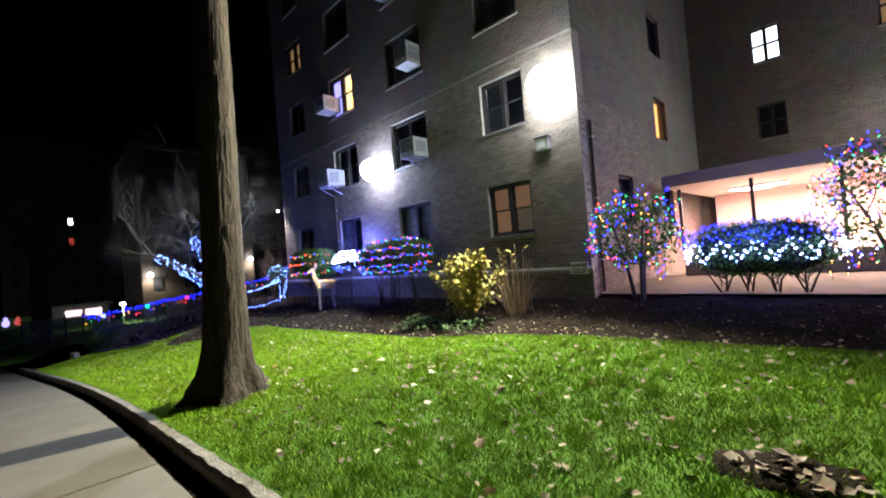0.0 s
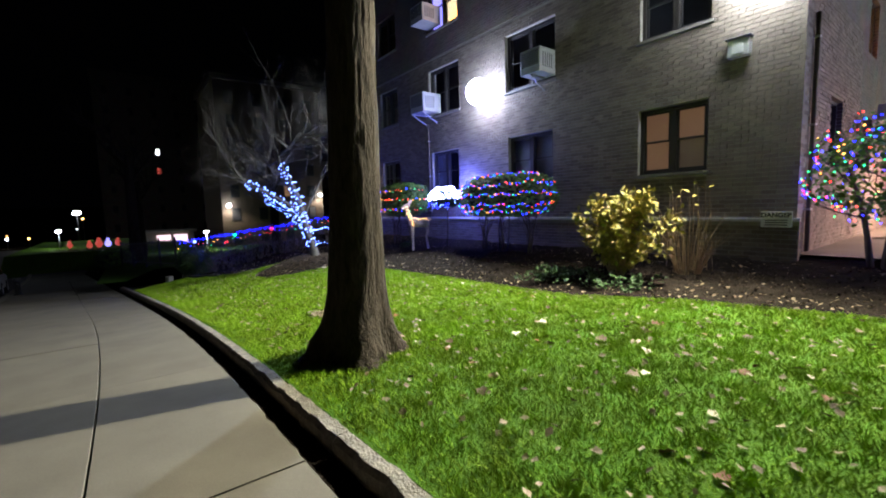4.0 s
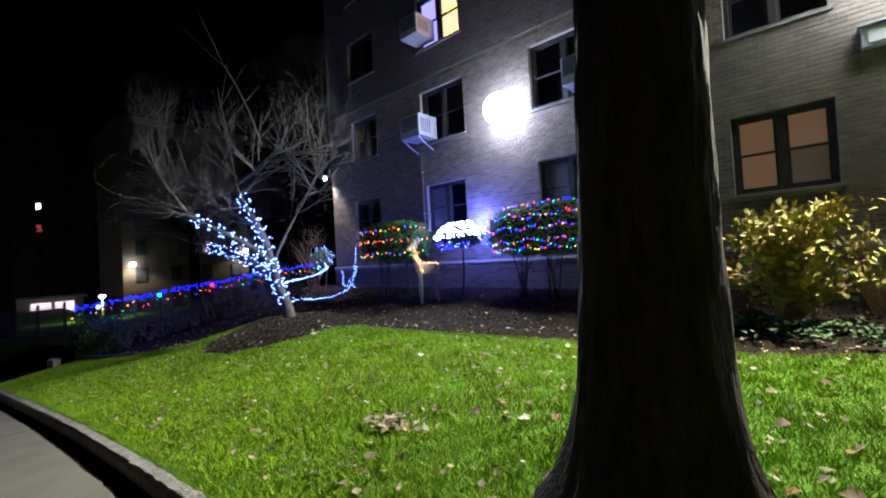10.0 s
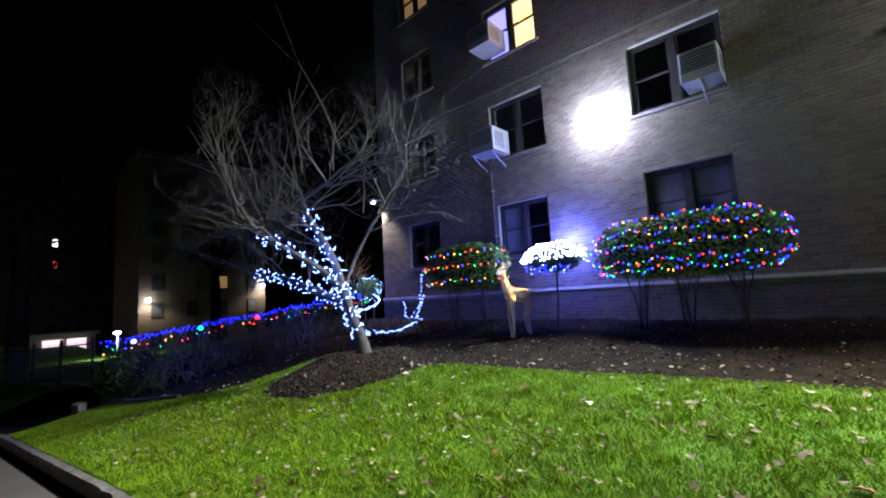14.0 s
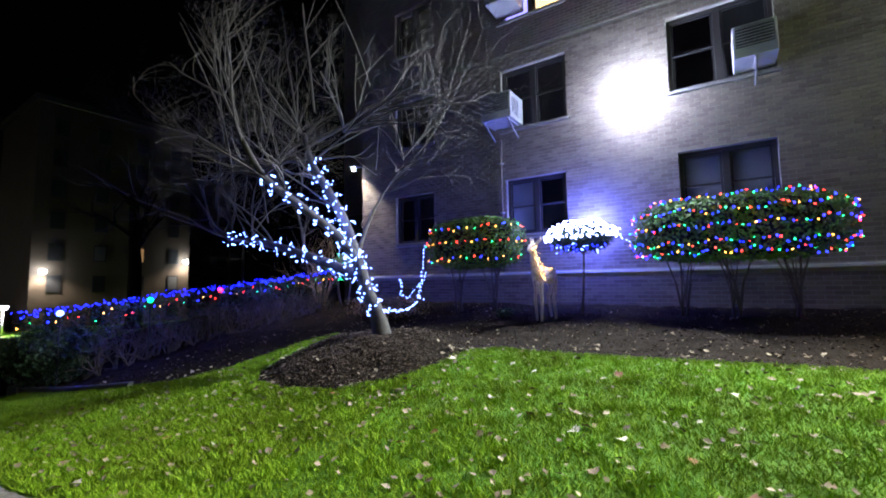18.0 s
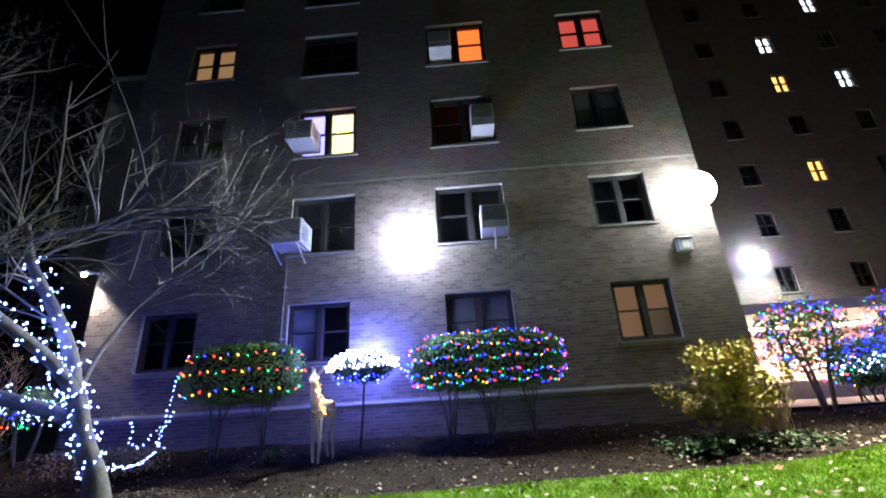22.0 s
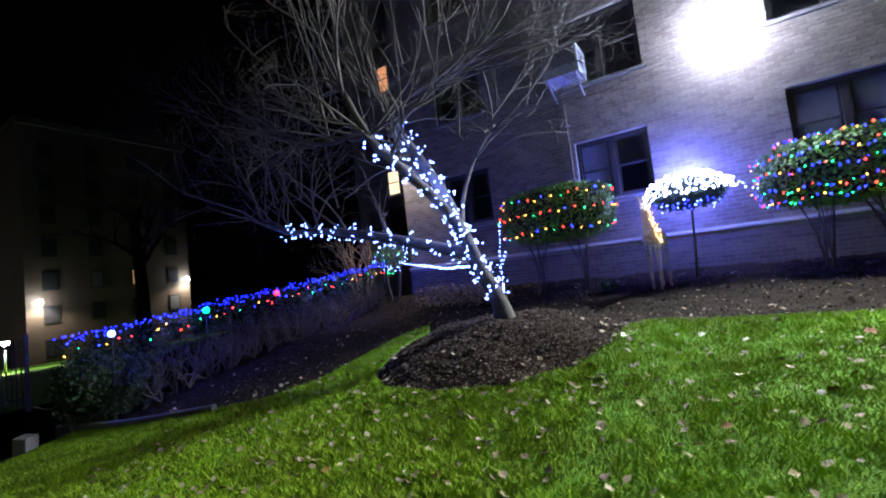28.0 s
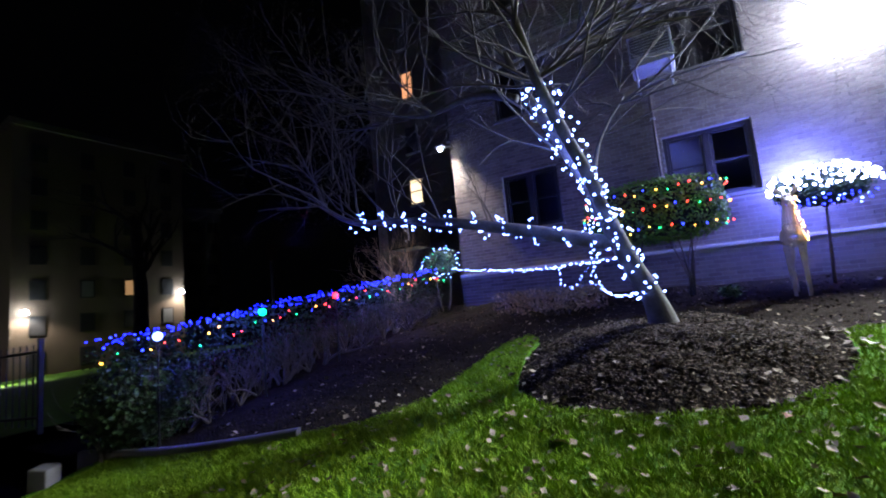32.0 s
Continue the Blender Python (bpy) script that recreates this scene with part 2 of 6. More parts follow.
M = {
    "brick": material("brick", (0.235, 0.195, 0.155), 0.88, vary=0.2, scale=3, grain=60, bump=0.3, second=(0.085, 0.066, 0.052), island=0.7),
    "brick_piece": material("brick_piece", (0.235, 0.195, 0.155), 0.88, vary=0.2, scale=3, grain=60, bump=0.3, second=(0.085, 0.066, 0.052), objrand=0.7),
    "mortar": material("mortar", (0.31, 0.285, 0.245), 0.95, vary=0.25, scale=5),
    "brick_far": brick_wall("brick_far"),
    "stone": material("limestone", (0.50, 0.48, 0.44), 0.8, vary=0.25, scale=4, second=(0.36, 0.34, 0.30)),
    "concrete": material("concrete", (0.150, 0.130, 0.098), 0.9, spec=0.25, vary=0.45, scale=1.6, grain=120, bump=0.25, dist=0.004, second=(0.095, 0.082, 0.062), objrand=0.2),
    "granite": material("granite_kerb", (0.31, 0.275, 0.22), 0.9, vary=0.45, scale=9, grain=60, bump=0.9, dist=0.025, second=(0.11, 0.095, 0.075), objrand=0.3, spec=0.2),
    "asphalt": material("asphalt", (0.06, 0.06, 0.062), 0.9, vary=0.3, scale=2, grain=160, bump=0.4),
    "soil": material("soil", (0.026, 0.020, 0.016), 1.0, spec=0.0, vary=0.45, scale=4, grain=45, bump=0.9, dist=0.03, second=(0.010, 0.008, 0.006)),
    "mulch": material("mulch", (0.058, 0.042, 0.031), 1.0, spec=0.0, vary=0.2, second=(0.009, 0.007, 0.006), island=0.95),
    "turf": material("turf", (0.06, 0.15, 0.006), 0.95, spec=0.1, vary=0.4, scale=2.2, grain=70, bump=0.8, dist=0.03, second=(0.05, 0.085, 0.006)),
    "blade": material("grass_blade", (0.20, 0.37, 0.012), 0.85, vary=0.5, scale=1.3, grain=9, bump=0, second=(0.115, 0.165, 0.010), island=0.55, spec=0.12),
    "leaf_tan": material("leaf_tan", (0.26, 0.18, 0.10), 0.8, spec=0.2, vary=0.3, scale=20, second=(0.06, 0.038, 0.02), objrand=0.8),
    "leaf_rust": material("leaf_rust", (0.26, 0.10, 0.035), 0.8, spec=0.2, vary=0.3, scale=20, second=(0.06, 0.028, 0.014), objrand=0.7),
    "leaf_pale": material("leaf_pale", (0.42, 0.35, 0.24), 0.8, vary=0.3, scale=20, second=(0.40, 0.33, 0.24), objrand=0.3),
    "leaf_mix": material("leaf_mix", (0.36, 0.28, 0.18), 0.8, spec=0.2, vary=0.2, scale=9, second=(0.05, 0.032, 0.018), island=0.9),
    "bark": material("bark", (0.060, 0.047, 0.034), 0.95, spec=0.1, vary=0.5, scale=14, grain=60, bump=1.0, dist=0.035, second=(0.014, 0.011, 0.008)),
    "twig": material("twig_bark", (0.115, 0.10, 0.08), 0.9, spec=0.2, vary=0.35, scale=9, grain=60, bump=0.4, second=(0.026, 0.020, 0.015)),
    "dark_twig": material("dark_twig", (0.12, 0.09, 0.07), 0.9, vary=0.35, scale=9, second=(0.05, 0.04, 0.03)),
    "hedge_leaf": material("hedge_leaf", (0.16, 0.33, 0.045), 0.6, spec=0.3, vary=0.25, scale=5, grain=20, bump=0, second=(0.03, 0.065, 0.018), island=0.6),
    "privet_leaf": material("privet_leaf", (0.034, 0.068, 0.016), 0.6, vary=0.3, scale=6, bump=0, second=(0.018, 0.035, 0.012), island=0.6, spec=0.3),
    # near-black green: the shade inside a hedge, put into the colour
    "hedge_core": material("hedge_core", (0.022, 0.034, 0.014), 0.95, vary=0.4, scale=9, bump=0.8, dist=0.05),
    "pale_leaf": material("variegated_leaf", (0.22, 0.28, 0.13), 0.5, vary=0.25, scale=8, bump=0, second=(0.07, 0.12, 0.04), island=0.7),
    "yellow_leaf": material("yellow_leaf", (0.44, 0.32, 0.08), 0.8, spec=0.15, vary=0.3, scale=9, grain=40, bump=0.1, second=(0.17, 0.17, 0.05), objrand=0.8),
    "brown_leaf": material("brown_leaf", (0.36, 0.24, 0.12), 0.7, vary=0.3, scale=9, grain=40, second=(0.20, 0.11, 0.06), objrand=0.5),
    "ground_leaf": material("ground_leaf", (0.07, 0.13, 0.04), 0.7, spec=0.2, vary=0.3, scale=9, bump=0, second=(0.02, 0.04, 0.014), island=0.7),
    "straw": material("dry_stem", (0.34, 0.24, 0.14), 0.8, vary=0.3, scale=9, second=(0.16, 0.10, 0.06), island=0.5),
    "sill": material("weathered_sill", (0.20, 0.185, 0.165), 0.9, vary=0.3, scale=5, second=(0.12, 0.11, 0.10), spec=0.2),
    "bronze": material("bronze_frame", (0.030, 0.026, 0.024), 0.45, vary=0.2, bump=0.05),
    "sash": material("sash_frame", (0.026, 0.024, 0.024), 0.5, vary=0.2, bump=0.05),
    "glass": glass("window_glass"),
    # near-black colour stands for the darkness of unlit rooms
    "room": material("room_darkness", (0.035, 0.034, 0.036), 0.95, vary=0.3, scale=1.2, bump=0),
    "blind": material("drawn_blind", (0.16, 0.155, 0.16), 0.9, vary=0.2, scale=2, bump=0.05),
    "ac": material("ac_metal", (0.52, 0.52, 0.51), 0.5, metal=0.2, vary=0.2, scale=4, bump=0.05),
    "ac_dark": material("ac_grille", (0.07, 0.07, 0.075), 0.6, vary=0.3, bump=0.1),
    "steel": material("steel_bracket", (0.45, 0.45, 0.45), 0.45, metal=0.6, vary=0.2, bump=0.05),
    "black": material("black_iron", (0.02, 0.02, 0.02), 0.5, metal=0.3, vary=0.2, bump=0.1),
    "pipe": material("downpipe_paint", (0.11, 0.085, 0.07), 0.6, vary=0.3),
    "sign": material("sign_white", (0.72, 0.72, 0.70), 0.5, vary=0.12, bump=0.03),
    "ink": material("sign_ink", (0.02, 0.02, 0.022), 0.6, vary=0.1, bump=0),
    "wire": material("green_wire", (0.012, 0.03, 0.014), 0.6, vary=0.1, bump=0),
    "deer": material("deer_white_mesh", (0.62, 0.54, 0.42), 0.6, vary=0.25, scale=12, second=(0.30, 0.22, 0.14)),
    "car_white": material("car_white_paint", (0.74, 0.75, 0.76), 0.25, vary=0.06, bump=0),
    "car_dark": material("car_dark_paint", (0.03, 0.034, 0.04), 0.25, vary=0.1, bump=0),
    "car_grey": material("car_grey_paint", (0.32, 0.33, 0.34), 0.25, metal=0.4, vary=0.1, bump=0),
    "car_glass": material("car_glass", (0.012, 0.013, 0.015), 0.08, vary=0.1, bump=0),
    "rubber": material("tyre_rubber", (0.02, 0.02, 0.02), 0.85, vary=0.2),
    "tail": material("tail_lamp", (0.30, 0.015, 0.012), 0.25, vary=0.1, bump=0),
    "wall_paint": material("cream_render", (0.50, 0.44, 0.36), 0.9, vary=0.2, scale=1.0),
    "pink_wall": material("lobby_wall", (0.62, 0.44, 0.36), 0.8, vary=0.15, scale=1.0),
    "floor": material("lobby_floor", (0.45, 0.40, 0.36), 0.4, vary=0.2),
    "red": glow("bulb_red", (1.0, 0.022, 0.012), 9),
    "green": glow("bulb_green", (0.01, 0.85, 0.18), 5.5),
    "blue": glow("bulb_blue", (0.004, 0.008, 1.0), 22),
    "deep_blue": glow("bulb_deep_blue", (0.002, 0.004, 1.0), 16),
    "amber": glow("bulb_amber", (1.0, 0.36, 0.04), 7),
    "white": glow("bulb_cool_white", (0.11, 0.20, 1.0), 20),
    "icy": glow("bulb_icy_white", (0.30, 0.36, 1.0), 48),
    "warm": glow("bulb_warm_white", (1.0, 0.50, 0.14), 7),
    # for the oversized globes that imitate the floodlights' glare
    "flood": glow("flood_glare", (0.60, 0.70, 1.0), 56),
    "flood_soft": glow("flood_glare_soft", (0.84, 0.92, 1.0), 38),
    "post_lamp": glow("post_lens", (0.80, 0.90, 1.0), 40),
    "tube": glow("lobby_tube", (1.0, 0.80, 0.74), 12),
    # lit_*: cloth and panes that glow themselves, in place of room lamps
    "lit_orange": glow("lit_curtain_orange", (1.0, 0.16, 0.03), 0.75),
    "lit_red": glow("lit_curtain_red", (1.0, 0.13, 0.10), 0.28),
    "lit_cream": glow("lit_blind_cream", (1.0, 0.74, 0.44), 0.85),
    "lit_dim": glow("lit_blind_dim", (1.0, 0.50, 0.27), 0.07),
    "lit_amber": glow("lit_blind_amber", (1.0, 0.42, 0.10), 1.3),
    "lit_white": glow("lit_blind_white", (0.85, 0.92, 1.0), 2.2),
    "lit_violet": glow("lit_paper_violet", (0.25, 0.22, 0.9), 1.6),
    "laser_green": glow("laser_green", (0.0, 1.0, 0.16), 4),
    "laser_red": glow("laser_red", (1.0, 0.015, 0.02), 5),
    "laser_blue": glow("laser_blue", (0.10, 0.18, 1.0), 8),
}


def furrows(m, up):
    """Draw the noise of a bark out along the trunk."""
    nt = m.node_tree
    mp = nt.nodes.new("ShaderNodeMapping")
    mp.inputs["Scale"].default_value = (1, 1, up)
    nt.links.new(nt.nodes["Texture Coordinate"].outputs["Object"], mp.inputs["Vector"])
    for q in [q for q in nt.nodes if q.bl_idname == "ShaderNodeTexNoise"]:
        nt.links.new(mp.outputs["Vector"], q.inputs["Vector"])


furrows(M["bark"], 0.22)


# ---- mesh tools ----
class Builder:
    """Collects vertices and faces of one mesh."""

    def __init__(self):
        self.v, self.f = [], []

    def add(self, v, f):
        k = len(self.v)
        self.v.extend(tuple(p) for p in v)
        self.f.extend(tuple(i + k for i in q) for q in f)
        return self

    def box(self, x0, x1, y0, y1, z0, z1, m=None):
        v = [(x, y, z) for x in (x0, x1) for y in (y0, y1) for z in (z0, z1)]
        if m:
            v = [m @ Vector(p) for p in v]
        return self.add(v, [(0, 1, 3, 2), (4, 6, 7, 5), (0, 4, 5, 1), (2, 3, 7, 6), (0, 2, 6, 4), (1, 5, 7, 3)])

    def slab(self, x0, x1, y0, y1, z0, z1, c=0.01, m=None):
        """A box with chamfered edges."""
        c = min(c, (x1 - x0) * 0.4, (y1 - y0) * 0.4, (z1 - z0) * 0.4)
        bm = bmesh.new()
        bmesh.ops.create_cube(bm, size=1)
        bmesh.ops.scale(bm, vec=(x1 - x0, y1 - y0, z1 - z0), verts=bm.verts)
        bmesh.ops.translate(bm, vec=((x0 + x1) / 2, (y0 + y1) / 2, (z0 + z1) / 2), verts=bm.verts)
        bmesh.ops.bevel(bm, geom=bm.edges[:], offset=c, segments=2, affect="EDGES", profile=0.6)
        if m:
            bm.transform(m)
        bm.verts.index_update()
        self.add([p.co[:] for p in bm.verts], [[p.index for p in q.verts] for q in bm.faces])
        bm.free()
        return self

    def tube(self, pts, radii, n=6, cap=True):
        pts = [Vector(p) for p in pts]
        if not hasattr(radii, "__len__"):
            radii = [radii] * len(pts)
        k, side = len(self.v), None
        for i, p in enumerate(pts):
            d = (pts[min(i + 1, len(pts) - 1)] - pts[max(i - 1, 0)]).normalized()
            if side is None:
                side = d.orthogonal().normalized()
            side = (side - d * side.dot(d)).normalized()
            up = d.cross(side)
            for j in range(n):
                a = 2 * math.pi * j / n
                self.v.append(tuple(p + (side * math.cos(a) + up * math.sin(a)) * radii[i]))
        for i in range(len(pts) - 1):
            for j in range(n):
                a, b = k + i * n + j, k + i * n + (j + 1) % n
                self.f.append((a, b, b + n, a + n))
        if cap:
            self.f.append(tuple(k + j for j in range(n))[::-1])
            self.f.append(tuple(k + (len(pts) - 1) * n + j for j in range(n)))
        return self

    def blob(self, c, r, rough=0.15, seed=0, n=10, m=10, freq=1.5):
        """An uneven rounded lump with radii r."""
        v, f = [], []
        for i in range(m + 1):
            th = math.pi * i / m
            for j in range(n):
                ph = 2 * math.pi * j / n
                d = Vector((math.sin(th) * math.cos(ph), math.sin(th) * math.sin(ph), math.cos(th)))
                s = 1 + rough * noise.noise(d * freq + Vector((seed * 3.1, seed, 7)))
                v.append((c[0] + d.x * r[0] * s, c[1] + d.y * r[1] * s, c[2] + d.z * r[2] * s))
        for i in range(m):
            for j in range(n):
                a, b = i * n + j, i * n + (j + 1) % n
                f.append((a, a + n, b + n, b))
        return self.add(v, f)

    def mesh(self, name, mat, smooth=False):
        me = bpy.data.meshes.new(name)
        me.from_pydata(self.v, [], self.f)
        me.materials.append(mat if not isinstance(mat, str) else M[mat])
        if smooth:
            me.polygons.foreach_set("use_smooth", [True] * len(me.polygons))
        me.update()
        return me


def thing(name, builder, mat, label="", category="", group="", kind="", smooth=False):
    return tagged(new(name, builder.mesh(name, mat, smooth)), label, category, group, kind)


def base(name, place, label="", category="", group="", kind=""):
    ob = new(name)
    ob.location = place
    bpy.context.view_layer.update()
    return tagged(ob, label, category, group, kind)


def part(name, builder, mat, parent, label="", smooth=False):
    """One mesh object under a thing or a part; builder in world places."""
    ob = new(name, builder.mesh(name, mat, smooth) if isinstance(builder, Builder) else builder)
    ob.parent = parent
    m = Matrix.Translation(parent.location)
    ob.matrix_parent_inverse = m.inverted()
    return tagged(ob, label)


def piece(name, mesh, parent, m):
    """A part with shared mesh data, at the world pose m, under a parent at the origin."""
    ob = new(name, mesh)
    ob.parent = parent
    ob.matrix_basis = Matrix.Translation(-parent.location) @ m
    return ob


rng = random.Random(7)


def R(a, b):
    return rng.uniform(a, b)


# ---- lie of the land ----
def kerb_y(x):
    """The lawn side of the low kerb beside the pavement."""
    d = max(0.0, -x - 6.5)
    return 1.36 - 0.0055 * d * d if d < 8.5 else 0.9626 - 0.0935 * (d - 8.5)


def walk_z(x):
    return 0.18 + 0.07 * max(-45.0, min(x, 12.0))


def bed_z(x, y):
    lift = 0.2 * min(1.0, max(0.0, (x + 9.0) / 8.0)) * min(1.0, max(0.0, (9.0 - y) / 3.6))
    return -0.06 + 0.13 * max(0.0, min(y, 9.5) - 5.4) + lift


def land(x, y):
    c = kerb_y(x)
    low = walk_z(x) + 0.13
    if y <= c:
        return low
    f = min(1.0, (y - c) / (5.4 - c))
    z = low + (bed_z(x, y) - low) * f ** 1.1
    r2 = ((x + 14.75) / 1.35) ** 2 + ((y - 4.45) / 1.25) ** 2
    z += 0.34 * math.exp(-r2 ** 1.6)
    w = min(1.0, max(0.0, (-x - 17.5) / 4.0))
    return z - w * 0.12 * f


EDGE = [(8, 6.9), (-1.5, 6.3), (-3.5, 6.3), (-5.0, 6.1), (-6.5, 5.62), (-8.0, 5.6), (-9.5, 5.6), (-11.0, 5.45), (-12.3, 5.36), (-13.1, 5.38), (-13.3, 5.0),
        (-13.38, 4.2), (-13.6, 3.65), (-14.1, 3.22), (-14.8, 3.08), (-15.5, 3.2), (-15.95, 3.55), (-16.1, 4.3), (-16.2, 5.1), (-16.45, 5.5), (-16.7, 5.1),
        (-16.8, 4.3), (-16.88, 3.5), (-17.3, 2.98), (-18.1, 2.6), (-19.3, 2.2), (-20.9, 2.0), (-22, 1.8)]


def bed_edge(x):
    """Where the lawn ends and the planting bed begins."""
    for (a, ya), (b, yb) in zip(EDGE, EDGE[1:]):
        if b <= x <= a:
            return ya + (yb - ya) * (a - x) / (a - b)
    return EDGE[0][1] if x > 0 else EDGE[-1][1]


# ---- ground, road, pavement ----
def sheet(fn, xs, ys):
    b = Builder()
    nx, ny = len(xs), len(ys)
    b.v = [(x, y, fn(x, y)) for x in xs for y in ys]
    b.f = [(i * ny + j, (i + 1) * ny + j, (i + 1) * ny + j + 1, i * ny + j + 1) for i in range(nx - 1) for j in range(ny - 1)]
    return b


far_x = [-900, -300, -150, -90, -60, -45, -30, -20, -10, 0, 12, 30, 80, 300, 900]
far_y = [-900, -200, -60, -20, -8, -4.6, 1, 8, 20, 60, 200, 900]
thing("ground", sheet(lambda x, y: walk_z(x) - 0.35, far_x, far_y), "soil", "dark ground of the neighbourhood", "ground", kind="structure", smooth=True)


def strip(lo, hi, dz, x0, x1, step=0.5):
    """A band between two lines along the street, with thickness."""
    b = Builder()
    n = int((x1 - x0) / step)
    for i in range(n + 1):
        x = x0 + (x1 - x0) * i / n
        z = walk_z(x) + dz
        b.v += [(x, lo(x), z), (x, hi(x), z), (x, lo(x), z - 0.3), (x, hi(x), z - 0.3)]
    for i in range(n):
        a, c = i * 4, i * 4 + 4
        b.f += [(a, c, c + 1, a + 1), (a + 2, a, c, c + 2)[::-1], (a + 1, c + 1, c + 3, a + 3)[::-1]]
    return b


thing("road", strip(lambda x: kerb_y(x) - 14, lambda x: kerb_y(x) - 3.62, -0.15, -90, 14), "asphalt", "dark asphalt street running downhill", "road", kind="structure")
sub = thing("pavement", strip(lambda x: kerb_y(x) - 3.4, lambda x: kerb_y(x) - 0.10, -0.03, -60, 12), "asphalt", "concrete pavement of square slabs beside the lawn", "pavement", kind="structure")
street_kerb = thing("street_kerb", strip(lambda x: kerb_y(x) - 3.62, lambda x: kerb_y(x) - 3.42, 0.0, -60, 12), "granite", "grey kerb along the street", "kerb", kind="structure")


def bank(x, y):
    return land(x, y) - 0.045 + 0.05 * noise.noise((x * 1.7, y * 1.7, 0)) + 0.02 * noise.noise((x * 7, y * 7, 3)) + 0.012 * noise.noise((x * 17, y * 17, 5))


def grid(a, b, s):
    n = int(round((b - a) / s))
    return [a + (b - a) * i / n for i in range(n + 1)]


bed = thing("planting_bed", sheet(bank, grid(-24, 10, 0.1), grid(2.0, 9.4, 0.1)), "soil", "dark mulched planting bed along the building", "bed", kind="structure", smooth=True)
court = thing("court_paving", sheet(lambda x, y: 0.46, grid(-4.6, 20, 2), grid(9.3, 20, 2)), "concrete", "paved forecourt between the wings", "paving", kind="structure")

lawn_b = Builder()
XS = grid(-20.4, 9.9, 0.1)
NY = 42
for x in XS:
    lo, hi = kerb_y(x) - 0.02, bed_edge(x) + 0.07 * noise.noise((x * 3, 1, 4))
    for j in range(NY + 1):
        y = lo + (hi - lo) * j / NY
        lawn_b.v.append((x, y, land(x, y) + 0.012 * noise.noise((x * 4, y * 4, 9)) - (0.05 if j == NY else 0)))
for i in range(len(XS) - 1):
    for j in range(NY):
        a = i * (NY + 1) + j
        lawn_b.f.append((a, a + NY + 1, a + NY + 2, a + 1))
lawn = thing("lawn", lawn_b, "turf", "bright green lawn strewn with dead leaves", "lawn", kind="structure", smooth=True)


# ---- brick building ----
WALL = 9.06
X0, X1 = -19.35, -4.55
TOP = 17.6
ROWS_TOP = [3.30, 6.03, 8.77, 11.48, 14.2, 16.9]
COLS = {"D": (-18.04, -16.72), "L": (-14.60, -13.16), "M": (-10.98, -9.46), "R": (-7.25, -5.92)}
openings = []
for key, (a, c) in COLS.items():
    for k, top in enumerate(ROWS_TOP):
        tall = 1.32 if k == 0 else (1.5 if key in "LM" else 1.34)
        wide = 0.0 if k == 0 or key in "DR" else 0.08
        openings.append((a - wide, c + wide, top - tall, top, key, k))


def pierced(b, x0, x1, z0, z1, y0, y1, holes):
    """A wall slab with openings through it."""
    xs = sorted({x0, x1, *[v for h in holes for v in h[:2] if x0 < v < x1]})
    zs = sorted({z0, z1, *[v for h in holes for v in h[2:4] if z0 < v < z1]})
    for a, c in zip(xs, xs[1:]):
        for d, e in zip(zs, zs[1:]):
            mx, mz = (a + c) / 2, (d + e) / 2
            if not any(h[0] < mx < h[1] and h[2] < mz < h[3] for h in holes):
                b.box(a, c, y0, y1, d, e)
    return b


SPLIT = 6.42
wall_low = thing("wall_front", pierced(Builder(), X0, X1, -0.6, SPLIT, WALL + 0.012, WALL + 0.34, openings), "mortar", "tan brick front wall of the apartment building", "wall", kind="structure")
thing("wall_front_upper", pierced(Builder(), X0, X1, SPLIT, TOP, WALL, WALL + 0.34, openings), "brick_far", "brick upper storeys of the apartment building", "wall", kind="structure")
side_holes = [(14.3, 15.4, t - 1.3, t) for t in ROWS_TOP] + [(11.0, 12.0, t - 1.3, t) for t in ROWS_TOP[:1]]
b = Builder()
ys = sorted({WALL + 0.34, 19.0, *[v for h in side_holes for v in h[:2]]})
zs = sorted({-0.6, TOP, *[v for h in side_holes for v in h[2:4]]})
for a, c in zip(ys, ys[1:]):
    for d, e in zip(zs, zs[1:]):
        if not any(h[0] < (a + c) / 2 < h[1] and h[2] < (d + e) / 2 < h[3] for h in side_holes):
            b.box(X1 - 0.34, X1 - 0.012, a, c, d, e)
thing("wall_side", b, "brick_far", "brick side wall facing the forecourt", "wall", kind="structure")
thing("wall_west", Builder().box(X0, X0 + 0.3, WALL + 0.34, 19.0, -0.9, TOP), "brick_far", "brick end wall of the building", "wall", kind="structure")
thing("wall_back", Builder().box(X0, X1, 19.0, 19.3, -0.6, TOP), "brick_far", "brick rear wall of the building", "wall", kind="structure")
thing("roof", Builder().box(X0 - 0.1, X1 + 0.1, WALL - 0.1, 19.4, TOP, TOP + 0.35), "stone", "flat roof with a stone coping", "roof", kind="structure")
plinth = Builder().box(X0 - 0.02, X1 + 0.05, WALL - 0.05, WALL + 0.01, -0.6, 1.02)
thing("plinth", plinth, "mortar", "brick plinth at the foot of the wall", "plinth", kind="structure")
ledge = Builder()
x = X0 - 0.03
while x < X1 - 0.02:
    ledge.slab(x + 0.003, min(x + 1.18, X1 + 0.06), WALL - 0.085, WALL + 0.008, 1.02, 1.085, 0.012)
    x += 1.18
thing("plinth_ledge", ledge, "stone", "pale stone ledge along the top of the plinth", "ledge", kind="structure")
# added dark sheet: room darkness as colour, no real partition
thing("floor_slab", Builder().box(X0 + 0.3, X1 - 0.35, WALL + 1.6, WALL + 1.8, -0.5, TOP), "room", "near-black sheet standing for the darkness of the unlit rooms", "wall", kind="structure")



